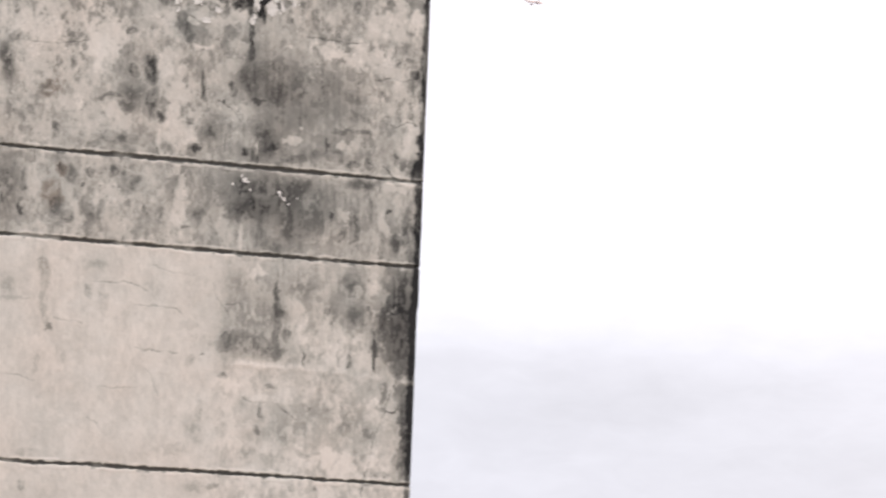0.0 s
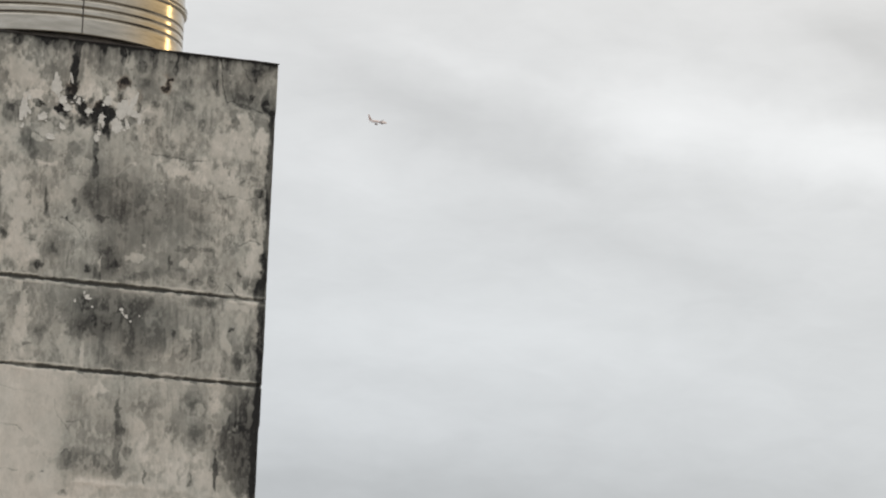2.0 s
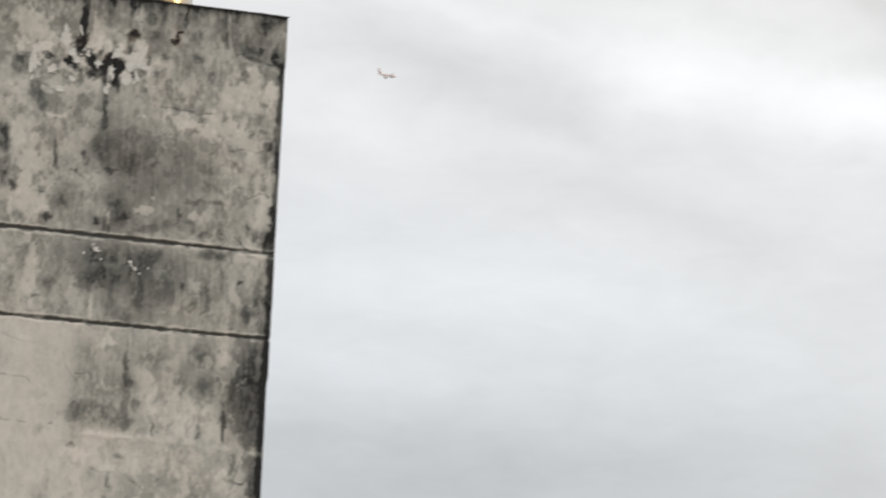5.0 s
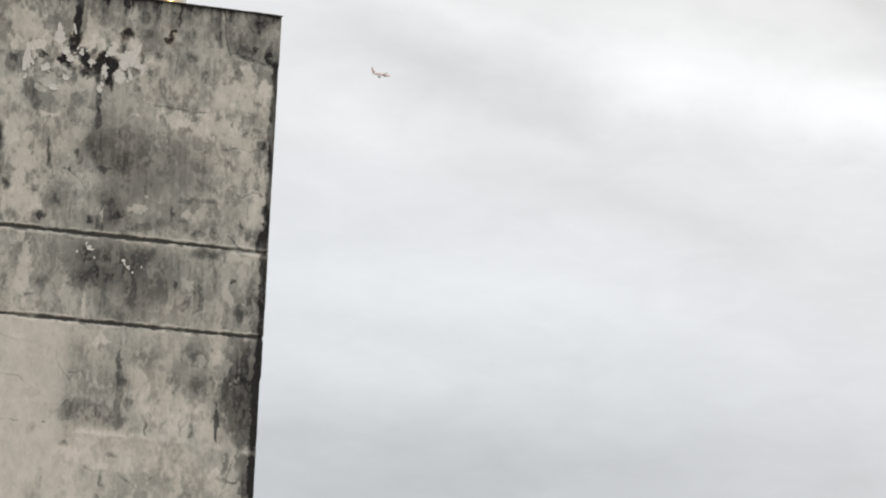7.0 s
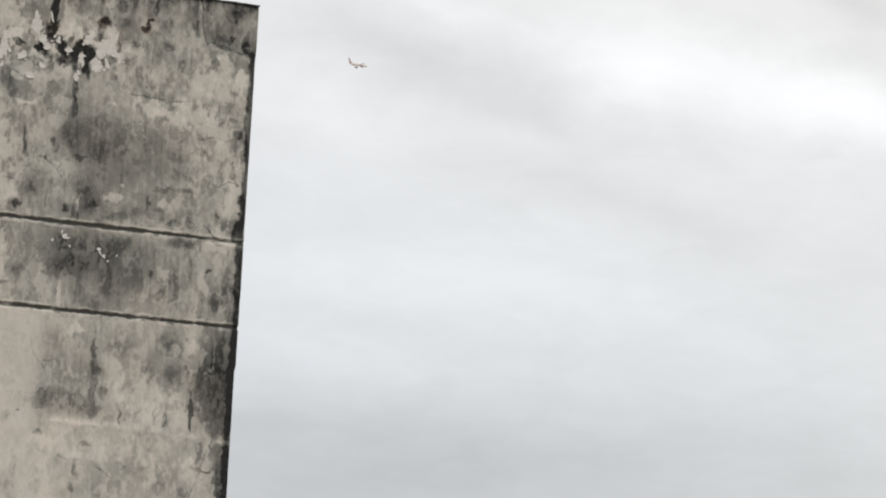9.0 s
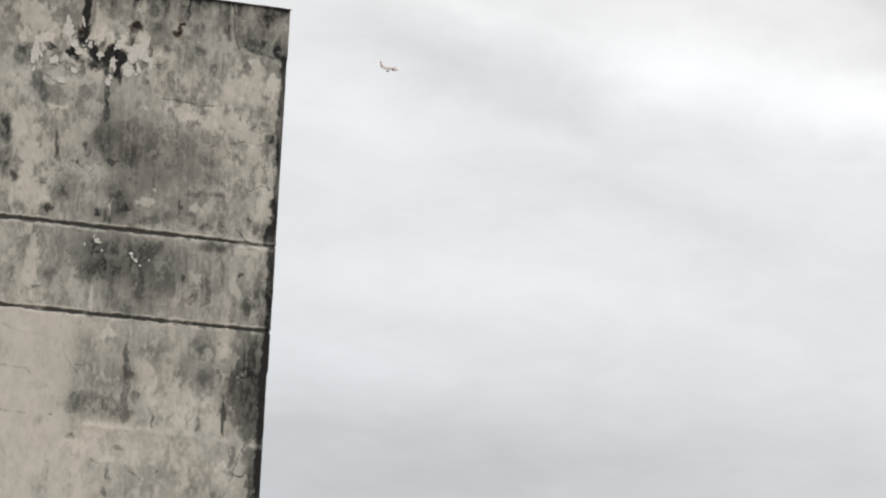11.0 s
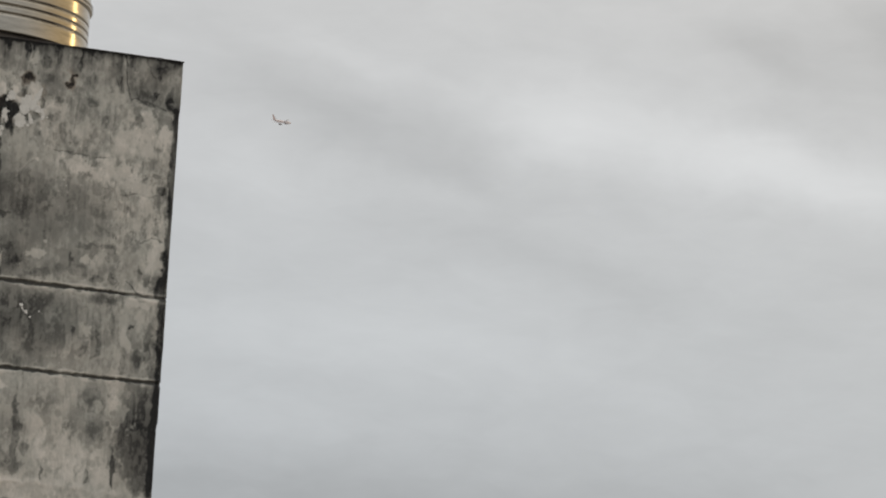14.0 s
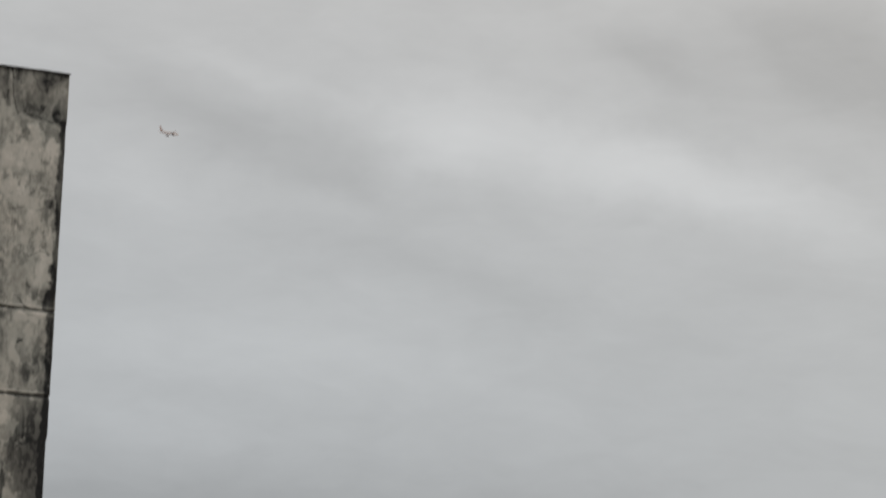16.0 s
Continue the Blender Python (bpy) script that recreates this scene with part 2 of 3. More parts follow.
    (-0.644, 6.211, 0.0207, 0.0134, 0.715), (-0.663, 6.178, 0.0138, 0.0268, 0.806), (-0.675, 6.137, 0.0207, 0.0201, 0.806), (-1.333, 6.325, 0.0414, 0.0235, 0.26),
    (-1.577, 6.335, 0.0552, 0.0235, 0.26), (-0.75, 6.295, 0.0173, 0.0603, 0.234), (-0.612, 6.305, 0.0104, 0.0603, 0.312), (-0.517, 6.344, 0.0483, 0.0235, 0.234))
# peeling zone: stains, and black holes with their shade put into the colour
DARKS_PEEL = ((-1.225, 6.012, 0.0587, 0.0301, 1.235), (-1.059, 5.958, 0.069, 0.0469, 1.3), (-1.142, 5.929, 0.0518, 0.0435, 1.17), (-1.419, 5.976, 0.0311, 0.0201, 0.91),
    (-1.296, 5.954, 0.0449, 0.0268, 0.91), (-1.02, 5.89, 0.0311, 0.057, 1.04), (-0.996, 5.939, 0.0311, 0.0301, 0.91), (-1.101, 5.874, 0.0242, 0.0402, 0.546),
    (-1.591, 5.923, 0.0483, 0.0603, 0.468), (-0.898, 5.904, 0.0276, 0.0134, 0.39), (-1.073, 5.745, 0.0173, 0.0938, 0.39), (-1.393, 5.887, 0.0207, 0.0301, 0.286),
    (-1.456, 5.913, 0.0138, 0.0402, 0.234), (-1.176, 5.978, 0.0345, 0.0301, 1.17), (-0.947, 6.031, 0.0173, 0.0402, 0.26), (-0.838, 6.037, 0.0173, 0.0402, 0.286),
    (-1.331, 5.867, 0.0483, 0.0201, 0.234), (-1.071, 5.834, 0.0138, 0.0335, 0.455), (-1.246, 5.914, 0.0345, 0.0235, 0.325), (-1.488, 5.787, 0.0552, 0.067, 0.13))
STAINS_HEAD = ((-0.109, 6.305, 0.0552, 0.0301, 0.246), (-0.055, 6.345, 0.0449, 0.0268, 0.269), (-0.136, 6.173, 0.0207, 0.0268, 0.403), (-0.057, 6.142, 0.0207, 0.0503, 0.448),
    (-0.033, 6.091, 0.0276, 0.0268, 0.426), (-0.136, 6.038, 0.0138, 0.0301, 0.314), (-0.258, 6.213, 0.0759, 0.0603, 0.134), (-0.205, 6.148, 0.0621, 0.0301, 0.202),
    (-0.175, 6.105, 0.0483, 0.0134, 0.291), (-0.124, 6.263, 0.0173, 0.0201, 0.336), (-0.543, 6.196, 0.0207, 0.0402, 0.224), (-0.535, 6.063, 0.0345, 0.0335, 0.246),
    (-0.361, 6.187, 0.0138, 0.0435, 0.336), (-0.439, 5.97, 0.0276, 0.0369, 0.179), (-0.734, 6.036, 0.0276, 0.0268, 0.224), (-0.756, 5.947, 0.0414, 0.0335, 0.224),
    (-0.69, 5.868, 0.0207, 0.0737, 0.157), (-0.595, 6.012, 0.0311, 0.0402, 0.112), (-0.26, 5.994, 0.0311, 0.0168, 0.157), (-0.796, 6.149, 0.0483, 0.0469, 0.168))
STAINS_FIELD = ((-1.09, 5.478, 0.0552, 0.0871, 0.19), (-1.039, 5.418, 0.069, 0.0737, 0.157), (-1.073, 5.632, 0.0242, 0.067, 0.246), (-1.193, 5.441, 0.0173, 0.0201, 0.381),
    (-1.173, 5.39, 0.0276, 0.0301, 0.168), (-1.345, 5.392, 0.0138, 0.0503, 0.28), (-1.227, 5.332, 0.0104, 0.0201, 0.381), (-0.754, 5.455, 0.1898, 0.1206, 0.134),
    (-0.89, 5.315, 0.0966, 0.1139, 0.157), (-0.77, 5.261, 0.069, 0.0603, 0.134), (-1.021, 5.354, 0.0483, 0.0235, 0.28), (-0.991, 5.528, 0.0621, 0.0603, 0.202),
    (-0.898, 5.559, 0.0483, 0.0402, 0.179), (-0.922, 5.404, 0.0621, 0.0536, 0.134), (-0.501, 5.482, 0.1173, 0.0737, 0.078), (-0.576, 5.354, 0.1311, 0.0804, 0.045),
    (-0.428, 5.416, 0.0621, 0.0335, 0.134), (-0.162, 5.632, 0.0345, 0.0301, 0.224), (-0.108, 5.671, 0.0449, 0.0168, 0.224), (-0.061, 5.589, 0.0311, 0.0201, 0.314))
STAINS_FOOT = ((-0.996, 5.165, 0.0483, 0.0469, 0.224), (-0.924, 5.1, 0.0483, 0.0603, 0.291), (-1.037, 5.056, 0.0207, 0.0469, 0.314), (-1.095, 5.056, 0.0207, 0.0268, 0.381),
    (-1.394, 5.049, 0.0345, 0.0301, 0.19), (-1.436, 5.182, 0.0483, 0.0201, 0.202), (-1.28, 5.169, 0.0621, 0.0737, 0.112), (-0.513, 5.215, 0.069, 0.01, 0.157),
    (-0.375, 5.212, 0.0518, 0.01, 0.179), (-0.602, 5.139, 0.0138, 0.0435, 0.28), (-0.44, 5.036, 0.0483, 0.0201, 0.246), (-0.334, 5.047, 0.0173, 0.0301, 0.291),
    (-0.087, 5.058, 0.0552, 0.0469, 0.224), (-0.037, 5.163, 0.0311, 0.1005, 0.246), (-0.676, 5.059, 0.069, 0.0402, 0.179), (-0.784, 5.035, 0.0759, 0.0235, 0.246),
    (-0.546, 5.079, 0.069, 0.0335, 0.157), (-0.167, 5.11, 0.0173, 0.0168, 0.269), (-0.422, 5.31, 0.0552, 0.0402, 0.134), (-1.206, 4.947, 0.0414, 0.0168, 0.157))
STAINS_FAR = ((-2.507, 5.472, 0.0449, 0.1206, 0.291), (-2.449, 5.724, 0.0207, 0.0469, 0.179), (-2.475, 5.604, 0.0414, 0.0268, 0.291), (-2.243, 5.315, 0.069, 0.0335, 0.202),
    (-2.151, 5.643, 0.0414, 0.0201, 0.202), (-1.778, 5.693, 0.0345, 0.0168, 0.314), (-1.766, 5.464, 0.0276, 0.0335, 0.336), (-1.667, 5.48, 0.0345, 0.0737, 0.403),
    (-1.648, 5.299, 0.0345, 0.0737, 0.314), (-1.593, 5.206, 0.0242, 0.0435, 0.336), (-1.78, 5.332, 0.0828, 0.0603, 0.202), (-1.795, 5.246, 0.069, 0.0335, 0.202),
    (-1.904, 5.295, 0.0828, 0.0201, 0.202), (-1.853, 5.059, 0.1104, 0.0335, 0.202), (-1.469, 5.697, 0.069, 0.0804, 0.224), (-1.334, 5.414, 0.0138, 0.067, 0.224),
    (-1.287, 5.155, 0.0483, 0.0402, 0.168), (-1.383, 5.042, 0.0276, 0.0369, 0.291), (-2.485, 5.183, 0.0345, 0.1005, 0.134), (-2.212, 5.098, 0.0173, 0.0469, 0.202))
STAINS_BAND_FAR = ((-2.486, 4.716, 0.0759, 0.1474, 0.246), (-2.393, 4.618, 0.0104, 0.0603, 0.336), (-2.157, 4.863, 0.0276, 0.0369, 0.336), (-2.219, 4.735, 0.0552, 0.067, 0.224),
    (-2.194, 4.641, 0.0449, 0.067, 0.269), (-2.126, 4.588, 0.0345, 0.0402, 0.246), (-1.977, 4.84, 0.0207, 0.0268, 0.336), (-1.863, 4.869, 0.0345, 0.0335, 0.291),
    (-1.727, 4.813, 0.0552, 0.0402, 0.246), (-2.103, 4.842, 0.0414, 0.0469, 0.202), (-2.023, 4.771, 0.0104, 0.0134, 0.336), (-1.367, 4.651, 0.0345, 0.067, 0.202),
    (-1.33, 4.772, 0.0311, 0.1206, 0.157), (-1.943, 4.616, 0.0621, 0.0469, 0.134), (-1.572, 4.647, 0.0345, 0.067, 0.112), (-2.385, 4.773, 0.0138, 0.0536, 0.224),
    (-1.795, 4.849, 0.0207, 0.0335, 0.179), (-1.448, 4.586, 0.0414, 0.0134, 0.224), (-1.66, 4.666, 0.0138, 0.0402, 0.179), (-1.285, 4.834, 0.0207, 0.1005, 0.134))
STAINS_BAND = ((-0.946, 4.83, 0.2139, 0.0938, 0.157), (-0.698, 4.851, 0.138, 0.0603, 0.202), (-1.016, 4.732, 0.138, 0.0536, 0.224), (-0.774, 4.641, 0.0759, 0.1273, 0.224),
    (-1.09, 4.857, 0.0414, 0.0536, 0.202), (-0.64, 4.708, 0.0552, 0.0871, 0.157), (-0.411, 4.671, 0.0276, 0.0938, 0.224), (-0.373, 4.912, 0.0966, 0.0369, 0.202),
    (-0.098, 4.676, 0.0242, 0.0938, 0.269), (-0.154, 4.599, 0.0242, 0.0603, 0.246), (-0.193, 4.781, 0.0104, 0.01, 0.381), (-0.488, 4.618, 0.0173, 0.0469, 0.246),
    (-0.555, 4.731, 0.0138, 0.0268, 0.28), (-0.975, 4.565, 0.0483, 0.0871, 0.179), (-0.87, 4.508, 0.0621, 0.0469, 0.179), (-1.116, 4.691, 0.0483, 0.0402, 0.179),
    (-0.037, 4.708, 0.0414, 0.201, 0.291), (-0.315, 4.778, 0.0138, 0.067, 0.179), (-0.232, 4.559, 0.0173, 0.0536, 0.202), (-0.357, 4.549, 0.0483, 0.0402, 0.112))
STAINS_LOWER = ((-0.996, 3.937, 0.1932, 0.067, 0.291), (-1.001, 4.106, 0.1725, 0.1005, 0.146), (-1.029, 4.283, 0.1587, 0.0871, 0.123), (-0.85, 4.143, 0.0207, 0.2412, 0.314),
    (-0.786, 4.018, 0.0311, 0.0402, 0.246), (-1.138, 3.947, 0.0311, 0.0536, 0.202), (-0.863, 3.914, 0.0621, 0.0235, 0.224), (-0.689, 4.293, 0.0966, 0.0804, 0.134),
    (-0.398, 4.299, 0.0759, 0.1139, 0.246), (-0.353, 4.154, 0.0759, 0.0469, 0.224), (-0.538, 4.14, 0.069, 0.0804, 0.112), (-0.103, 4.305, 0.1242, 0.1541, 0.47),
    (-0.102, 4.107, 0.1311, 0.1407, 0.47), (-0.081, 3.944, 0.1104, 0.1206, 0.448), (-0.243, 3.932, 0.0138, 0.0905, 0.784), (-0.202, 4.165, 0.0173, 0.134, 0.246),
    (-0.032, 3.618, 0.069, 0.2144, 0.56), (-0.043, 3.388, 0.0621, 0.1675, 0.448), (-0.671, 3.882, 0.0104, 0.0469, 0.314), (-0.403, 3.875, 0.0138, 0.0469, 0.246))
STAINS_BASE = ((-0.486, 3.588, 0.3451, 0.201, 0.078), (-0.788, 3.471, 0.207, 0.134, 0.067), (-0.914, 3.56, 0.0138, 0.0536, 0.224), (-0.939, 3.445, 0.0173, 0.0335, 0.224),
    (-0.641, 3.604, 0.0276, 0.0201, 0.224), (-0.866, 3.693, 0.0414, 0.0201, 0.157), (-0.629, 3.335, 0.0552, 0.0168, 0.157), (-0.182, 3.707, 0.0276, 0.1005, 0.202),
    (-0.275, 3.471, 0.0311, 0.0536, 0.157), (-1.156, 3.764, 0.0345, 0.0168, 0.246), (-0.414, 3.495, 0.0483, 0.0335, 0.112), (-1.325, 3.436, 0.0483, 0.0737, 0.134),
    (-1.29, 3.551, 0.0173, 0.0536, 0.134), (-0.144, 3.627, 0.069, 0.01, 0.314), (-1.018, 3.327, 0.069, 0.0402, 0.09), (-0.19, 3.264, 0.069, 0.0201, 0.224),
    (-0.568, 3.128, 0.0173, 0.0168, 0.28), (-0.704, 3.136, 0.0138, 0.0134, 0.28), (-1.189, 3.123, 0.0276, 0.0201, 0.246), (-1.293, 3.117, 0.0828, 0.0335, 0.112))
STAINS_PALE_SIDE = ((-2.242, 4.302, 0.0311, 0.1139, 0.157), (-2.219, 4.112, 0.0242, 0.1675, 0.112), (-2.197, 3.953, 0.0311, 0.0301, 0.246), (-2.445, 4.19, 0.0483, 0.0737, 0.134),
    (-1.941, 4.332, 0.0621, 0.0469, 0.134), (-1.977, 4.188, 0.0242, 0.0335, 0.157), (-1.892, 4.153, 0.0207, 0.1005, 0.09), (-2.401, 4.111, 0.0828, 0.01, 0.134),
    (-1.597, 4.223, 0.0483, 0.0603, 0.078), (-1.366, 4.274, 0.0483, 0.1005, 0.067), (-1.381, 4.039, 0.0414, 0.0268, 0.101), (-1.357, 3.821, 0.0207, 0.0301, 0.157),
    (-1.292, 3.858, 0.0138, 0.01, 0.224), (-2.104, 3.794, 0.0138, 0.0301, 0.112), (-2.265, 3.757, 0.0138, 0.0804, 0.09), (-2.152, 3.829, 0.0104, 0.0469, 0.067),
    (-2.284, 3.247, 0.069, 0.0268, 0.09), (-2.306, 3.049, 0.0207, 0.0469, 0.157), (-1.452, 3.315, 0.1035, 0.0268, 0.067), (-1.755, 4.05, 0.0345, 0.0804, 0.056))
PALE_TOP = ((-1.558, 6.151, 0.0897, 0.0938, -0.26), (-1.558, 6.033, 0.0897, 0.0402, -0.26), (-1.126, 6.17, 0.0414, 0.0737, -0.156), (-1.034, 6.108, 0.0621, 0.0603, -0.156),
    (-1.339, 6.092, 0.0311, 0.067, -0.26), (-1.153, 6.22, 0.0138, 0.0536, -0.286), (-0.163, 5.9, 0.0828, 0.1072, -0.182), (-0.303, 5.905, 0.069, 0.0737, -0.13),
    (-0.583, 5.693, 0.1104, 0.0435, -0.312), (-0.408, 5.672, 0.1932, 0.057, -0.26), (-0.066, 5.918, 0.0242, 0.0804, -0.364), (-0.901, 6.284, 0.0276, 0.0335, -0.234),
    (-1.438, 6.272, 0.0759, 0.0402, -0.104), (-0.543, 5.894, 0.0552, 0.0469, -0.078), (-1.244, 6.146, 0.0104, 0.0335, -0.39), (-1.402, 5.813, 0.0276, 0.0201, -0.182),
    (-0.8, 5.865, 0.0345, 0.0737, -0.13), (-1.493, 5.869, 0.0311, 0.0268, -0.156), (-1.206, 5.809, 0.0828, 0.0469, -0.156), (-1.261, 5.879, 0.0345, 0.0335, -0.156))
PALE_FIELD = ((-0.79, 5.137, 0.0587, 0.0268, -0.269), (-0.499, 5.15, 0.0449, 0.0335, -0.202), (-0.089, 5.205, 0.0449, 0.0938, -0.269), (-0.223, 5.599, 0.1242, 0.0536, -0.134),
    (-1.096, 5.129, 0.0828, 0.0536, -0.146), (-1.145, 5.275, 0.069, 0.0469, -0.134), (-1.026, 5.096, 0.0138, 0.0369, -0.314), (-1.522, 5.373, 0.0759, 0.1675, -0.112),
    (-0.761, 5.222, 0.0069, 0.0067, -0.336), (-0.148, 5.379, 0.0897, 0.0871, -0.112), (-0.125, 5.472, 0.069, 0.0536, -0.134), (-0.377, 5.129, 0.1035, 0.0402, -0.078),
    (-1.343, 5.628, 0.0552, 0.0134, -0.336), (-1.398, 5.642, 0.0311, 0.01, -0.28), (-0.85, 5.67, 0.0173, 0.01, -0.381), (-1.155, 5.649, 0.0483, 0.0469, -0.157),
    (-1.163, 5.559, 0.0483, 0.0335, -0.134), (-1.527, 5.552, 0.0828, 0.0603, -0.112), (-1.498, 5.114, 0.0759, 0.134, -0.112), (-0.145, 5.026, 0.0345, 0.0335, -0.224))
PALE_FAR = ((-1.957, 5.662, 0.1104, 0.1407, -0.269), (-2.333, 5.651, 0.1449, 0.0938, -0.112), (-1.507, 5.24, 0.0759, 0.1809, -0.168), (-1.88, 5.212, 0.0621, 0.0335, -0.202),
    (-1.81, 5.147, 0.069, 0.0402, -0.168), (-1.573, 5.759, 0.0483, 0.0804, -0.202), (-2.128, 5.508, 0.1035, 0.067, -0.067), (-2.34, 5.164, 0.1035, 0.1005, -0.056),
    (-2.114, 5.249, 0.0483, 0.0469, -0.134), (-1.422, 5.774, 0.0414, 0.0168, -0.314), (-1.458, 4.787, 0.0414, 0.1675, -0.202), (-1.876, 4.732, 0.0828, 0.0469, -0.179),
    (-2.32, 4.785, 0.0311, 0.0804, -0.157), (-2.014, 4.585, 0.0311, 0.0469, -0.112), (-0.468, 4.725, 0.0621, 0.0402, -0.134), (-0.217, 4.686, 0.038, 0.0603, -0.157),
    (-1.083, 4.563, 0.0138, 0.0737, -0.291), (-0.164, 4.916, 0.0897, 0.0301, -0.179), (-1.187, 4.614, 0.0449, 0.1541, -0.112), (-0.582, 4.65, 0.0207, 0.1005, -0.112))
STAINS_BROAD = ((-0.917, 4.8, 0.2967, 0.1541, 0.213), (-0.639, 4.691, 0.3105, 0.1675, 0.112), (-0.84, 5.351, 0.2553, 0.2513, 0.101), (-0.564, 5.326, 0.276, 0.201, 0.022),
    (-1.719, 5.319, 0.138, 0.1675, 0.067), (-1.089, 5.542, 0.1035, 0.1675, 0.112), (-0.52, 5.115, 0.3105, 0.0938, 0.045), (-0.966, 5.108, 0.1863, 0.1005, 0.19),
    (-0.617, 4.2, 0.5176, 0.201, 0.045), (-0.062, 4.143, 0.1035, 0.3015, 0.134))
PALE_LOW = ((-2.264, 5.593, 0.3451, 0.2144, -0.146), (-0.972, 4.356, 0.0552, 0.0268, -0.157), (-0.714, 3.346, 0.3796, 0.0402, -0.056), (-0.522, 4.011, 0.138, 0.0804, -0.112),
    (-0.75, 4.125, 0.0483, 0.1005, -0.067), (-0.424, 3.887, 0.138, 0.0536, -0.078), (-0.593, 3.679, 0.276, 0.0603, -0.056), (-0.474, 3.312, 0.207, 0.0536, -0.078),
    (-0.295, 4.323, 0.0552, 0.0737, -0.157), (-0.288, 4.159, 0.0345, 0.0402, -0.134), (-1.001, 3.684, 0.138, 0.0469, -0.067))
# hairline cracks: strength, then points along and up
CRACKS_LOWER = ((0.34, (-1.946, 4.229), (-1.814, 4.245), (-1.725, 4.24), (-1.623, 4.209)),
    (0.3, (-1.698, 4.116), (-1.576, 4.122), (-1.459, 4.121), (-1.417, 4.088)),
    (0.28, (-2.174, 4.013), (-2.121, 4.001), (-2.01, 3.999)),
    (0.34, (-1.68, 3.882), (-1.586, 3.863), (-1.439, 3.863)),
    (0.26, (-1.893, 3.645), (-1.8, 3.636), (-1.669, 3.654)),
    (0.24, (-2.456, 3.68), (-2.365, 3.673), (-2.26, 3.658)),
    (0.22, (-1.621, 3.764), (-1.579, 3.728), (-1.534, 3.615)),
    (0.22, (-1.949, 3.459), (-1.889, 3.438), (-1.847, 3.389)),
    (0.5, (-0.147, 3.709), (-0.19, 3.581), (-0.239, 3.434), (-0.273, 3.275), (-0.3, 3.111)),
    (0.4, (-0.835, 3.617), (-0.775, 3.569), (-0.709, 3.521)),
    (0.24, (-1.239, 4.283), (-1.214, 4.188), (-1.15, 4.121)),
    (0.22, (-1.604, 4.352), (-1.469, 4.324), (-1.368, 4.319)),
    (0.3, (-1.159, 4.159), (-1.078, 4.172), (-1.05, 4.142)),
    (0.26, (-1.053, 3.635), (-0.964, 3.608), (-0.903, 3.619)))
CRACKS_UPPER = ((0.45, (-0.353, 6.397), (-0.335, 6.271), (-0.301, 6.113), (-0.26, 6.125), (-0.175, 6.105), (-0.081, 6.072)),
    (0.34, (-0.738, 5.755), (-0.586, 5.752), (-0.482, 5.744), (-0.406, 5.746)),
    (0.42, (-0.324, 5.534), (-0.228, 5.558), (-0.13, 5.555), (-0.067, 5.568)),
    (0.5, (-0.25, 5.042), (-0.21, 5.006), (-0.166, 4.971)),
    (0.3, (-0.437, 5.569), (-0.416, 5.564), (-0.396, 5.573)),
    (0.26, (-0.184, 5.275), (-0.108, 5.303), (-0.052, 5.302)),
    (0.3, (-2.493, 5.577), (-2.362, 5.57), (-2.23, 5.576), (-2.034, 5.609)),
    (0.34, (-1.646, 5.07), (-1.617, 5.027), (-1.595, 4.977)),
    (0.24, (-1.257, 5.335), (-1.201, 5.302), (-1.144, 5.255), (-1.114, 5.212)),
    (0.25, (-0.224, 6.42), (-0.201, 6.321), (-0.155, 6.259)),
    (0.24, (-0.858, 5.692), (-0.953, 5.566), (-1.035, 5.524)),
    (0.26, (-0.407, 6.249), (-0.375, 6.186), (-0.352, 6.148)))
# brown water stains: along, up, radius, strength
BROWN = ((-0.657, 6.192, 0.04, 0.9), (-0.668, 6.144, 0.034, 0.9), (-0.933, 6.146, 0.04, 0.8), (-1.237, 6.097, 0.034, 0.7), (-1.088, 5.998, 0.03, 0.7), (-0.84, 6.077, 0.03, 0.5), (-2.219, 4.738, 0.08, 0.6), (-2.23, 5.32, 0.067, 0.5), (-2.16, 4.856, 0.04, 0.6), (-1.007, 6.008, 0.03, 0.6), (-2.247, 4.27, 0.04, 0.3))


def blocks(x, y, seed):
    """Patches with fairly hard edges, like trowelled dabs, about -1 to 1."""
    xi, yi = np.floor(x).astype(int), np.floor(y).astype(int)
    fx, fy = ease(0.22, 0.78, x - xi), ease(0.22, 0.78, y - yi)
    t = TABLE[seed % 16]
    a, b = t[xi % 256, yi % 256], t[(xi + 1) % 256, yi % 256]
    c, d = t[xi % 256, (yi + 1) % 256], t[(xi + 1) % 256, (yi + 1) % 256]
    return ((a * (1 - fx) + b * fx) * (1 - fy) + (c * (1 - fx) + d * fx) * fy) * 2 - 1


def even(field):
    """The field with mean 0 and spread 1."""
    return (field - field.mean()) / field.std()


def wall_relief(s, z):
    """Depth into the wall (metres), grime (0 to 1) and brown staining (0 to 1) at places on the front, a regular grid."""
    along, up = s[:, 0], z[0]
    ws = s + 0.026 * fbm(s * 9, z * 8, 4, 1) + 0.011 * fbm(s * 44, z * 30, 3, 4)
    wz = z + 0.030 * fbm(s * 8, z * 8, 4, 2) + 0.012 * fbm(s * 38, z * 34, 3, 5)
    ragged = even(fbm(s * 46, z * 30, 4, 9))
    upper = ease(4.44, 4.49, z)
    head = ease(5.99, 6.16, wz + 0.06 * fbm(s * 5, z * 5, 3, 6))
    right = ease(-1.22, -1.13, ws) * (1 - upper)
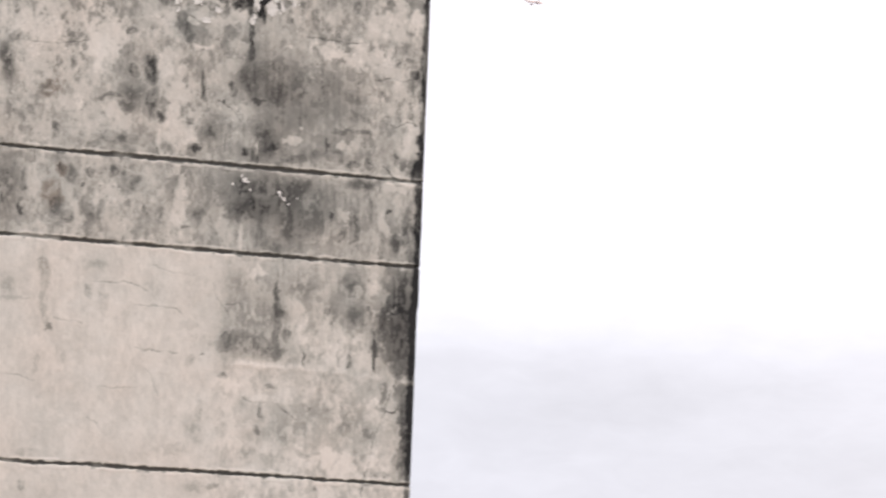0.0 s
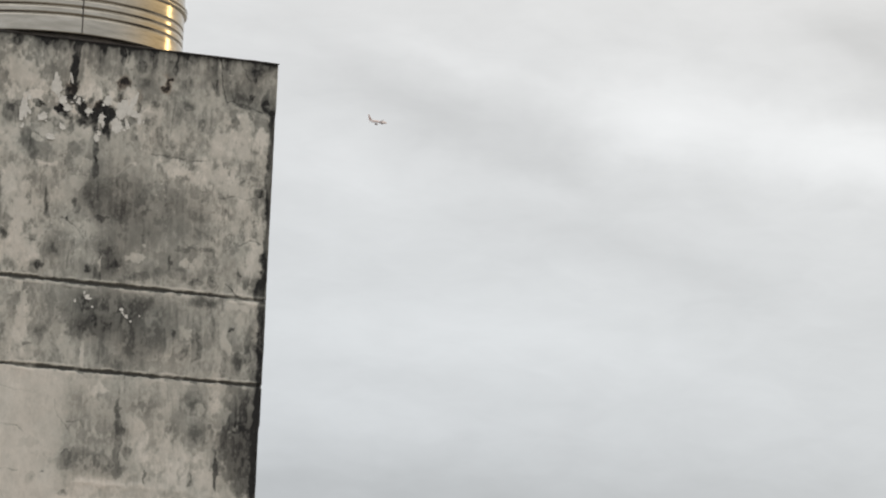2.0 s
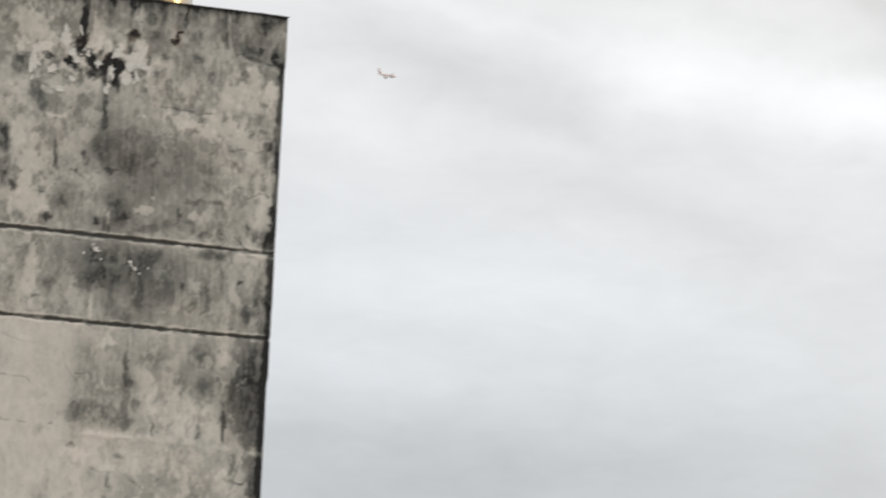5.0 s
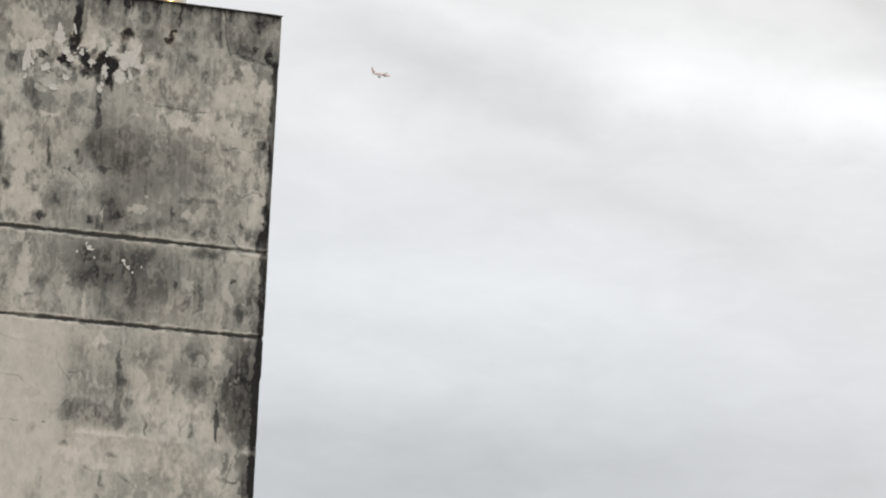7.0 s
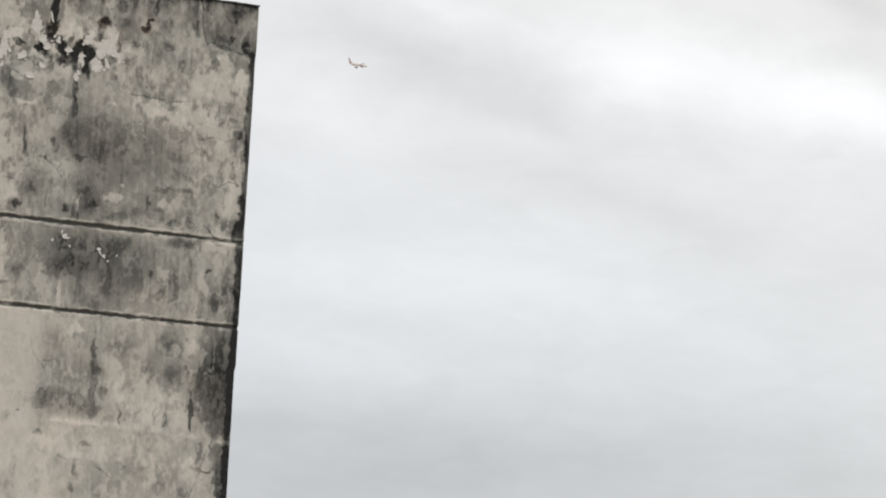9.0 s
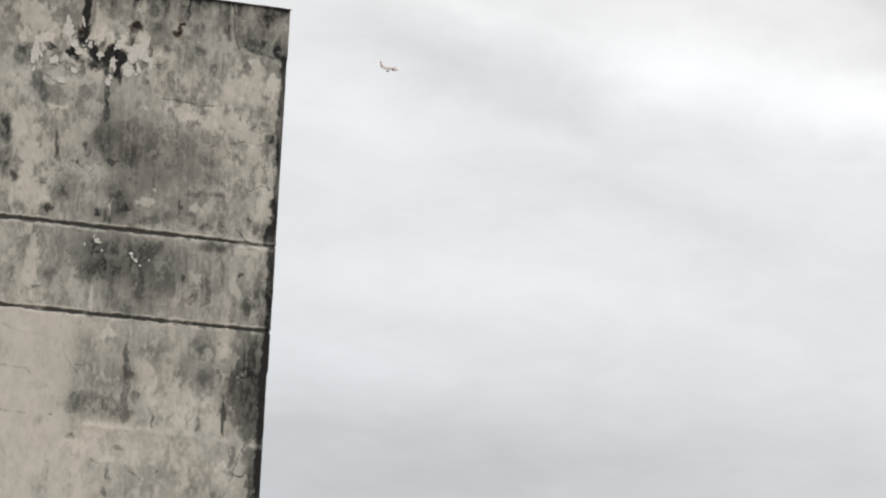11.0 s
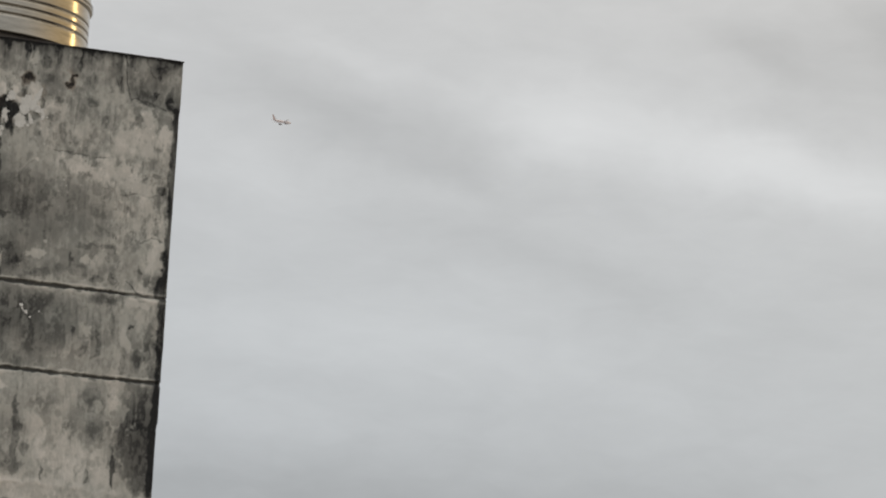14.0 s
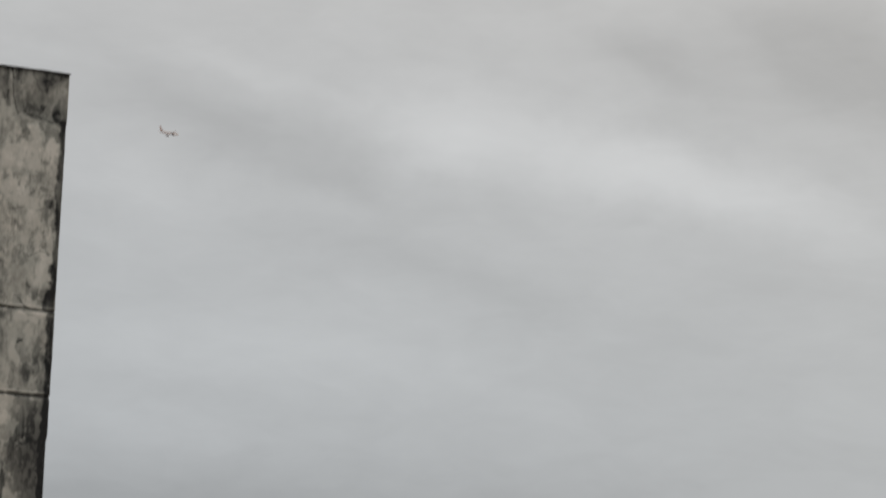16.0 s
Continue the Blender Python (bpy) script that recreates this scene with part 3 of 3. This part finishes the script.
    facets = even(0.40 * blocks(ws * 12, wz * 8, 3) + 0.36 * blocks(ws * 26 + 5, wz * 19, 8) + 0.26 * blocks(ws * 50, wz * 38 + 3, 11))
    runs = even(fbm((s + 0.15 * (ws - s)) * 60, z * 6.0, 4, 8))
    broad = even(fbm(ws * 6.0, wz * 4.6, 5, 10))
    torn = even(fbm(ws * 17, wz * 11, 5, 15))
    crisp = 2 * ease(-0.32, 0.32, torn + 0.45 * ragged + 0.3 * facets) - 1
    mottle = even(0.46 * facets + 0.26 * torn + 0.30 * crisp + 0.42 * ragged + 0.15 * runs + 0.32 * broad)
    # the even grey film, deepest at the head of the wall, thin on the lowest panel
    film = upper * (0.278 + 0.09 * head) + (1 - upper) * (0.075 + 0.085 * right * ease(3.6, 3.9, z) + 0.045 * ease(-1.4, -0.6, ws))
    lively = 0.36 + 0.64 * upper + 0.50 * right + 0.16 * (1 - upper) * ease(-1.2, -0.5, ws)
    grime = film + 0.080 * lively * mottle
    # stains and pale remnants, each with a ragged edge
    groups = (STAINS_COPING, DARKS_PEEL, STAINS_HEAD, STAINS_FIELD, STAINS_FOOT, STAINS_FAR, STAINS_BAND_FAR, STAINS_BAND, STAINS_LOWER, STAINS_BASE,
              STAINS_PALE_SIDE, STAINS_BROAD, PALE_TOP, PALE_FIELD, PALE_FAR, PALE_LOW)
    stain = np.zeros(s.shape)
    shred = 0.60 + 0.60 * ease(-1.1, 0.9, 0.65 * ragged + 0.60 * facets + 0.22 * runs + 0.40 * torn)
    rough = 0.26 * ragged + 0.20 * facets + 0.20 * torn
    for group in groups:
        for s0, z0, rs, rz, much in group:
            i0, i1 = np.searchsorted(along, (s0 - 1.9 * rs - 0.02, s0 + 1.9 * rs + 0.02))
            j0, j1 = np.searchsorted(up, (z0 - 1.9 * rz - 0.02, z0 + 1.9 * rz + 0.02))
            w = (slice(i0, i1), slice(j0, j1))
            d = np.sqrt(((ws[w] - s0) / rs) ** 2 + ((wz[w] - z0) / rz) ** 2)
            small = min(1.0, 0.030 / min(rs, rz))
            edge = 0.22 + 0.45 * (1 - small)
            stain[w] += much * ease(1.05 + edge, 0.95 - edge, d + (1 - 0.45 * small) * rough[w]) * shred[w]
    grime = grime + np.where(stain > 0, 1.20 * (1 - np.exp(-np.maximum(stain, 0) / 0.90)), -0.55 * (1 - np.exp(np.minimum(stain, 0) / 0.40)))
    low = 0.10 + 0.10 * upper
    grime = np.where(grime < low, low - (low - grime) * (1 - 0.42 * upper), grime)
    # damp dark strip along the free corner
    wide = 0.031 + 0.012 * fbm(z * 3.5, z * 0 + 3, 3, 3) + 0.004 * ragged + 0.030 * ease(5.13, 5.02, z) * ease(4.95, 4.98, z)
    strip = ease(0, 1, 1 + (s + wide) / 0.016) * (0.22 + 0.78 * ease(6.13, 6.05, z))
    grime = grime + 0.50 * strip * (1 + 0.06 * runs)
    # run-off under the coping, black in the gaps
    below = TOP - z
    drip = np.clip(fbm(s * 26, z * 1.5, 3, 11) + 0.1 + 0.5 * np.exp(-((s + 1.0) / 0.28) ** 2), 0, 1)
    grime = grime + 0.42 * np.exp(-below / 0.10) * drip * (0.8 + 0.4 * ease(-0.5, 0.5, torn)) + 0.36 * np.exp(-below / 0.014) + 0.10 * np.exp(-below / 0.05)
    # specks where the wash has flaked off, crumbs of wash left
    gate = ease(-0.2, 0.5, fbm(s * 6, z * 6, 3, 15))
    specks = ease(0.52, 0.72, fbm(s * 55, z * 42, 3, 14)) * gate
    crumbs = ease(0.50, 0.70, fbm(s * 60, z * 44, 3, 12)) * gate
    grime = grime + (0.16 * specks - 0.13 * crumbs) * (0.25 + 0.75 * upper)
    # short dark runs
    thin = ease(0.42, 0.75, fbm((s + 0.2 * (ws - s)) * 62, wz * 7.5, 3, 6)) * ease(0.0, 0.5, fbm(s * 5.1, z * 4.3, 3, 13) + 0.6 * ease(-0.35, -0.08, s))
    grime = grime + 0.13 * thin * np.maximum(upper, 0.7 * right)
    # the peeling zone: pale scales, gaps blackened for mould and the scales' painted shadows
    zone = np.exp(-(((ws + 1.16) / 0.42) ** 2 + ((wz - 6.00) / 0.13) ** 2) ** 2)
    scales = fbm(ws * 22, wz * 14, 4, 13)
    grime = grime + zone * (0.30 * ease(0.16, 0.30, scales) - 0.26 * ease(-0.10, -0.20, scales))
    depth = 0.0022 * fbm(s * 6, z * 6, 4, 12) + 0.0004 * ragged + 0.0005 * facets * lively + 0.004 * zone * ease(0.15, 0.35, scales)
    # hairline cracks
    cs, cz = s + 0.012 * fbm(s * 22, z * 22, 4, 1), z + 0.012 * fbm(s * 22, z * 22, 4, 2)
    broken = 0.3 + 0.7 * ease(-0.6, 0.5, fbm(s * 20, z * 20, 3, 6))
    for much, *points in CRACKS_UPPER + CRACKS_LOWER:
        for (a, b), (c, e) in zip(points, points[1:]):
            i0, i1 = np.searchsorted(along, (min(a, c) - 0.03, max(a, c) + 0.03))
            j0, j1 = np.searchsorted(up, (min(b, e) - 0.03, max(b, e) + 0.03))
            w = (slice(i0, i1), slice(j0, j1))
            t = np.clip(((cs[w] - a) * (c - a) + (cz[w] - b) * (e - b)) / ((c - a) ** 2 + (e - b) ** 2), 0, 1)
            line = ease(0.0068, 0.0015, np.hypot(cs[w] - a - t * (c - a), cz[w] - b - t * (e - b))) * broken[w]
            grime[w] += (0.62 + 0.15 * upper[w]) * much * line
            depth[w] += 0.0012 * line
    # a proud, pale mortar seam
    mid = 3.822 - 0.018 * ease(-0.5, -0.2, s) + 0.010 * fbm(s * 4, s * 0, 3, 5) + 0.016 * fbm(ws * 14, wz * 14, 3, 7)
    seam = np.exp(-((z - mid) / 0.017) ** 2) * ease(-1.20, -1.06, s) * (0.35 + 0.65 * ease(-0.4, 0.3, fbm(s * 7, z * 7, 3, 1)))
    grime = grime - seam * (0.10 + 0.42 * np.clip(grime - 0.1, 0, 1))
    depth = depth - 0.004 * seam
    # struck joints, half choked with pale mortar here and there
    for at, seed in GROOVES:
        mid = at + 0.004 * fbm(s * 2.2, s * 0 + at, 3, seed) + 0.0035 * fbm(s * 26, z * 25, 3, seed + 1)
        choke = ease(-0.45, -0.20, s) * (0.60 if seed == 2 else 0.35)
        half = (0.0118 - 0.0055 * choke) * (1 + 0.42 * fbm(s * 9, s * 0 + at, 4, seed + 3) + 0.55 * fbm(s * 30, z * 30, 3, seed + 2))
        gap = 0.45 + 0.55 * ease(-0.75, -0.30, fbm(s * 5.5, s * 0 + 2 * at, 3, seed + 6))
        core = ease(1.15, 0.45, np.abs(z - mid) / half) * gap
        lip = np.exp(-((z - mid + 0.022 + 0.007 * fbm(s * 22, z * 22, 3, 8)) / 0.009) ** 2) * ease(-0.5, 0.3, fbm(s * 11, s * 0 + at, 3, seed + 5))
        brow = np.exp(-((z - mid - 0.019 - 0.004 * fbm(s * 25, z * 22, 3, 10)) / 0.007) ** 2) * ease(-0.3, 0.3, fbm(s * 9, s * 0 + 5 * at, 3, seed + 8))
        chip = ease(0.35, 0.6, fbm(s * 17, s * 0 + 3 * at, 3, seed + 9)) * np.exp(-((z - mid + 0.016) / 0.008) ** 2)
        grime = grime - (0.10 + 0.5 * np.clip(grime, 0, 0.5)) * np.maximum(lip * (0.8 + choke), 0.8 * brow) + 0.35 * chip * (1 - choke)
        grime = grime + (np.maximum(grime, 0.80) - grime) * core
        depth = depth + 0.014 * core - 0.002 * lip - 0.0015 * brow + 0.003 * chip
    brown = 0.5 * zone * ease(0.2, 0.8, fbm(s * 9, z * 9, 3, 2))
    for s0, z0, r, much in BROWN:
        brown = np.maximum(brown, much * np.exp(-(((ws - s0) / r) ** 2 + ((wz - z0) / (1.2 * r)) ** 2) ** 2))
    brown = brown * ease(0.26, 0.46, grime)
    return depth, np.clip(grime, -0.05, 0.97), brown


def corner_line(z):
    """How far the worn arris stands out or back, by height."""
    return 0.003 * ease(6.05, 6.09, z) + 0.006 * ease(4.20, 4.25, z) + 0.001 + 0.0014 * fbm(z * 7, z * 0, 4, 2)


def make_front_wall():
    step, s0, z0 = 0.004, -2.82, 2.60
    ns, nz = int(round(-s0 / step)) + 1, int(round((TOP - z0) / step)) + 1
    s, z = np.meshgrid(np.linspace(s0, 0, ns), np.linspace(z0, TOP, nz), indexing="ij")
    depth, grime, brown = wall_relief(s, z)
    fade = np.minimum(ease(s0, s0 + 0.05, s), ease(z0, z0 + 0.05, z))
    depth = depth * fade + 0.006 * ease(-0.020, 0.0, s) ** 2
    sx = s + corner_line(z) * ease(-0.12, 0.0, s) * fade
    front = np.stack([sx, depth, z], -1).reshape(-1, 3)
    ids = np.arange(ns * nz).reshape(ns, nz)
    quads = np.stack([ids[:-1, :-1], ids[1:, :-1], ids[1:, 1:], ids[:-1, 1:]], -1).reshape(-1, 4)
    # the return of the corner, and the core behind
    side = front.reshape(ns, nz, 3)[-1].copy()
    side[:, 1] = 0.22
    ids2 = np.arange(nz) + ns * nz
    quads2 = np.stack([ids[-1, :-1], ids2[:-1], ids2[1:], ids[-1, 1:]], -1)
    verts, faces = np.concatenate([front, side]), np.concatenate([quads, quads2])
    tone, tint = np.concatenate([grime.ravel(), np.full(nz, 0.6)]), np.concatenate([brown.ravel(), np.zeros(nz)])
    me = bpy.data.meshes.new("front_wall")
    me.vertices.add(len(verts)), me.loops.add(faces.size), me.polygons.add(len(faces))
    me.vertices.foreach_set("co", verts.astype(np.float32).ravel())
    me.loops.foreach_set("vertex_index", faces.astype(np.int32).ravel())
    me.polygons.foreach_set("loop_start", np.arange(0, faces.size, 4, dtype=np.int32))
    me.polygons.foreach_set("loop_total", np.full(len(faces), 4, dtype=np.int32))
    me.update(calc_edges=True)
    me.attributes.new("grime", "FLOAT", "POINT").data.foreach_set("value", tone.astype(np.float32))
    me.attributes.new("brown", "FLOAT", "POINT").data.foreach_set("value", tint.astype(np.float32))
    me.materials.append(plaster)
    ob = new("front_wall", me)
    ob.parent = building
    return tagged(ob, "grey-beige rendered wall with black mould streaks and three joints")


front_wall = make_front_wall()
part("wall_core", box(-6.0, -0.03, 0.032, 0.22, 0, TOP - 0.004), concrete, building)
part("lower_wall", box(-6.0, 0.0, 0.0, 0.03, 0, 2.599), concrete, building)
part("far_wall", box(-6.0, -2.821, 0.0, 0.03, 2.60, TOP), concrete, building)
part("side_wall", box(-0.22, -0.02, 0.225, 4.2, 0, TOP - 0.004), concrete, building)
part("side_wall", box(-6.0, -5.78, 0.225, 4.2, 0, TOP - 0.004), concrete, building)
part("back_wall", box(-6.0, -0.02, 4.205, 4.42, 0, TOP - 0.004), concrete, building)
part("roof_slab", box(-5.775, -0.225, 0.225, 4.2, TOP - 0.17, TOP + 0.004), concrete, building)


def make_coping():
    """A thin skim of blackened mortar along the wall's top, with a ragged edge."""
    bm = bmesh.new()
    n = 420
    rows = []
    for i in range(n + 1):
        x = -6.0 + 6.012 * i / n
        w = noise.noise((x * 7, 0.3, 0)) * 0.004 + noise.noise((x * 31, 4.3, 0)) * 0.003
        h = noise.noise((x * 5, 8.3, 0)) * 0.003 + noise.noise((x * 24, 2.3, 0)) * 0.002
        rows.append([bm.verts.new(c) for c in ((x, -0.010 + w, TOP + 0.001), (x, -0.011 + w, TOP + 0.006 + h), (x, 0.01, TOP + 0.011 + h), (x, 0.24, TOP + 0.011), (x, 0.24, TOP + 0.001))])
    for a, b in zip(rows, rows[1:]):
        for j in range(5):
            bm.faces.new((a[j], a[(j + 1) % 5], b[(j + 1) % 5], b[j]))
    bm.faces.new(rows[0]), bm.faces.new(list(reversed(rows[-1])))
    bmesh.ops.recalc_face_normals(bm, faces=bm.faces[:])
    return part("coping", bm, mouldy, building, "thin black mouldy mortar coping")


make_coping()

# ---------------------------------------------------------------- ground, out of view, added for support and bounce light
me = bpy.data.meshes.new("ground")
me.from_pydata([(-3000, -3000, 0), (3000, -3000, 0), (3000, 3000, 0), (-3000, 3000, 0)], [], [(0, 1, 2, 3)])
me.materials.append(earth)
tagged(new("ground", me), "bare dusty ground round the building, unseen, added for support and bounce light", "ground", kind="structure")

# ---------------------------------------------------------------- the water tank on the roof
TANK_R = 0.834


def make_tank():
    tank = new("water_tank")
    tank.matrix_world = building.matrix_world @ pose(-1.17, 0.905, TOP + 0.011)
    tagged(tank, "ribbed stainless steel water tank standing on the roof's edge", "water tank")
    # ring added under the tank, coloured dark for the shadow gap there
    part("base_ring", lathe([(0.0, 0.0), (TANK_R - 0.02, 0.0), (TANK_R - 0.02, 0.040), (0.0, 0.040)], 64), dark_steel, tank, "dark dirty base ring, also standing in for the shadow gap under the tank")

    def beads(prof, heights, r):
        for h in heights:
            prof += [(r, h - 0.016), (r, h - 0.0085), (r - 0.003, h - 0.006), (r - 0.008, h - 0.0015), (r - 0.008, h + 0.0015), (r - 0.003, h + 0.006), (r, h + 0.0085), (r, h + 0.016)]

    prof = [(0.0, 0.042), (TANK_R - 0.004, 0.042), (TANK_R, 0.046), (TANK_R, 0.052)]
    beads(prof, (0.150, 0.200, 0.250), TANK_R)
    prof += [(TANK_R, 0.33), (TANK_R, 0.335)]
    part("lower_shell", lathe(prof), steel, tank, "polished steel shell with three pressed ribs")
    ring = [(TANK_R - 0.004, 0.3355), (TANK_R + 0.010, 0.338), (TANK_R + 0.017, 0.346), (TANK_R + 0.010, 0.354), (TANK_R + 0.004, 0.358),
            (TANK_R + 0.010, 0.364), (TANK_R + 0.017, 0.373), (TANK_R + 0.010, 0.382), (TANK_R - 0.004, 0.384)]
    part("joint_ring", lathe(ring), steel, tank, "double raised joint ring")
    prof = [(TANK_R, 0.3845), (TANK_R, 0.39)]
    beads(prof, (0.62, 0.67, 0.72), TANK_R)
    prof += [(TANK_R, 0.86)]
    beads(prof, (1.10, 1.15, 1.20), TANK_R)
    prof += [(TANK_R, 1.50), (TANK_R - 0.01, 1.53), (0.70, 1.60), (0.45, 1.68), (0.26, 1.72), (0.26, 1.76), (0.0, 1.77)]
    part("upper_shell", lathe(prof), steel, tank)
    # the welded upright seam
    turn = radians(-90 - 19.24 + 18.6)
    strip = bmesh.new()
    for a, b, r in ((-0.0035, 0.0035, TANK_R + 0.002),):
        low = [strip.verts.new((rr * math.cos(turn + da / TANK_R), rr * math.sin(turn + da / TANK_R), h)) for h in (0.05, 0.334) for da, rr in ((a, TANK_R - 0.012), (a, r), (b, r), (b, TANK_R - 0.012))]
        for j in range(4):
            strip.faces.new((low[j], low[(j + 1) % 4], low[4 + (j + 1) % 4], low[4 + j]))
        strip.faces.new(low[:4]), strip.faces.new(low[4:])
    bmesh.ops.recalc_face_normals(strip, faces=strip.faces[:])
    part("weld_seam", strip, dark_steel, tank, "dark upright weld seam")
    return tank


make_tank()

# ---------------------------------------------------------------- the airliner, far off


def loft(sections, turns=16):
    """A tube along x from (x, centre height, half width, half height)."""
    bm = bmesh.new()
    rings = [[bm.verts.new((x, w * math.cos(i * math.tau / turns), c + h * math.sin(i * math.tau / turns))) for i in range(turns)] for x, c, w, h in sections]
    for a, b in zip(rings, rings[1:]):
        for i in range(turns):
            bm.faces.new((a[i], a[(i + 1) % turns], b[(i + 1) % turns], b[i])).smooth = True
    bm.faces.new(rings[0]), bm.faces.new(list(reversed(rings[-1])))
    bmesh.ops.recalc_face_normals(bm, faces=bm.faces[:])
    return bm


def blade(root, tip, thick):
    """A tapered wing from a root to a tip; each is (leading edge, trailing edge)."""
    bm = bmesh.new()
    ends = []
    across = (Vector(tip[0]) - Vector(root[0])).cross(Vector(root[1]) - Vector(root[0])).normalized()
    for (lead, trail), t in ((root, thick), (tip, thick * 0.4)):
        lead, trail = Vector(lead), Vector(trail)
        mid = lead.lerp(trail, 0.35)
        ends.append([bm.verts.new(c) for c in (lead, mid + across * t, trail, mid - across * t)])
    a, b = ends
    for i in range(4):
        bm.faces.new((a[i], a[(i + 1) % 4], b[(i + 1) % 4], b[i]))
    bm.faces.new(a), bm.faces.new(list(reversed(b)))
    bmesh.ops.recalc_face_normals(bm, faces=bm.faces[:])
    return bm


def make_airplane():
    plane = new("airplane")
    plane.matrix_world = pose(0.02545 * 4270, 0.98388 * 4270, 1.6 + 0.1868 * 4270) @ pose(0, 0, 0, 0, -4, 43)
    tagged(plane, "small distant passenger airplane flying in the grey sky", "airplane")
    part("fuselage", loft([(-13.5, 0.9, 0.2, 0.2), (-11, 0.6, 0.7, 0.8), (-7, 0.1, 1.35, 1.35), (9, 0, 1.4, 1.4), (11.5, -0.15, 1.15, 1.1), (13, -0.4, 0.6, 0.55), (13.5, -0.5, 0.15, 0.15)]), air_hazed_paint, plane)
    for s in (1, -1):
        part("wing", blade(((2.6, s * 0.9, -0.8), (-1.6, s * 0.9, -0.8)), ((-1.8, s * 12.5, 0.7), (-3.4, s * 12.5, 0.7)), 0.28), air_hazed_paint, plane)
        part("tailplane", blade(((-10.6, s * 0.3, 1.0), (-12.9, s * 0.3, 1.0)), ((-12.6, s * 4.6, 1.6), (-13.7, s * 4.6, 1.6)), 0.12), air_hazed_paint, plane)
        engine = part("engine", loft([(3.4, -2.0, 0.75, 0.75), (2.6, -2.0, 0.95, 0.95), (0.6, -2.0, 0.85, 0.85), (-0.6, -1.9, 0.4, 0.4)]), air_dark, plane, "dark engine nacelle")
        engine.location.y = s * 4.3
    part("tail_fin", blade(((-8.8, 0, 0.9), (-12.9, 0, 0.9)), ((-12.6, 0, 6.4), (-14.4, 0, 6.4)), 0.16), air_red, plane, "dark reddish tail fin")


make_airplane()

# ---------------------------------------------------------------- loose flakes of paint
# along, up, half width, half height
FLAKES = ((-1.524, 5.924, 0.0268, 0.057), (-1.257, 5.972, 0.0301, 0.0201), (-1.131, 5.967, 0.0168, 0.0201), (-1.056, 5.919, 0.0201, 0.0369), (-0.934, 5.993, 0.0268, 0.0469),
    (-0.872, 6.04, 0.0201, 0.0603), (-0.861, 5.975, 0.0402, 0.0201), (-0.956, 5.897, 0.0301, 0.0335), (-0.828, 5.942, 0.0134, 0.0201), (-1.084, 5.813, 0.0168, 0.0201),
    (-1.331, 6.079, 0.0235, 0.067), (-1.408, 5.905, 0.0301, 0.0201), (-1.247, 6.149, 0.01, 0.0301), (-1.198, 6.015, 0.0168, 0.0201), (-1.023, 6.039, 0.0235, 0.0301),
    (-1.29, 5.859, 0.0235, 0.0201), (-0.899, 5.917, 0.0168, 0.0268), (-1.287, 6.018, 0.0268, 0.0201), (-1.065, 5.842, 0.01, 0.0168), (-1.357, 5.792, 0.0301, 0.0134))
CRUMBS = ((-1.082, 4.891, 0.0268, 0.0201), (-1.064, 4.879, 0.0168, 0.01), (-0.871, 4.837, 0.0201, 0.0134), (-0.856, 4.805, 0.0067, 0.01), (-0.839, 4.797, 0.0168, 0.0168),
    (-1.151, 4.859, 0.01, 0.0168), (-1.048, 4.835, 0.0067, 0.01), (-0.864, 4.817, 0.01, 0.0134), (-0.814, 4.769, 0.01, 0.01), (-0.761, 4.806, 0.0067, 0.0134),
    (-1.099, 4.909, 0.01, 0.0134))


def make_flake(x, z, w, h, rng):
    """A curled, ragged scale of old paint with a torn outline."""
    bm = bmesh.new()
    n = 34
    face, back = [], []
    turn = rng.uniform(-0.35, 0.35)
    lobes = [rng.uniform(0.45, 1.30) for _ in range(6)]
    for i in range(n):
        a = i * math.tau / n
        k = i * 6 / n
        r = lobes[int(k)] * (1 - k % 1) + lobes[(int(k) + 1) % 6] * (k % 1) + rng.uniform(-0.24, 0.20)
        u, v = w * r * math.cos(a), h * r * math.sin(a)
        u, v = u * math.cos(turn) - v * math.sin(turn), u * math.sin(turn) + v * math.cos(turn)
        curl = 0.0015 + 0.003 * max(0.0, -v / h)
        face.append(bm.verts.new((u, -curl, v)))
        back.append(bm.verts.new((u, -curl + 0.0015, v)))
    mid, behind = bm.verts.new((0, -0.0025, 0)), bm.verts.new((0, 0.004, 0))
    for i in range(n):
        j = (i + 1) % n
        bm.faces.new((face[i], face[j], mid)), bm.faces.new((back[j], back[i], behind)), bm.faces.new((face[j], face[i], back[i], back[j]))
    bmesh.ops.recalc_face_normals(bm, faces=bm.faces[:])
    ob = part("paint_flake", bm, flake_paint, front_wall)
    ob.location = (x, -0.001, z)


rng = random.Random(11)
for x, z, w, h in FLAKES:
    make_flake(x, z, 1.15 * w, 1.2 * h, rng)
for x, z, w, h in CRUMBS:
    make_flake(x, z, 0.75 * w, 0.8 * h, rng)
for i in range(34):
    x, z, w, h = rng.choice(FLAKES)
    make_flake(x + rng.gauss(0, 1.5 * w), z + rng.gauss(0, 1.3 * h), 0.35 * w, 0.30 * h, rng)
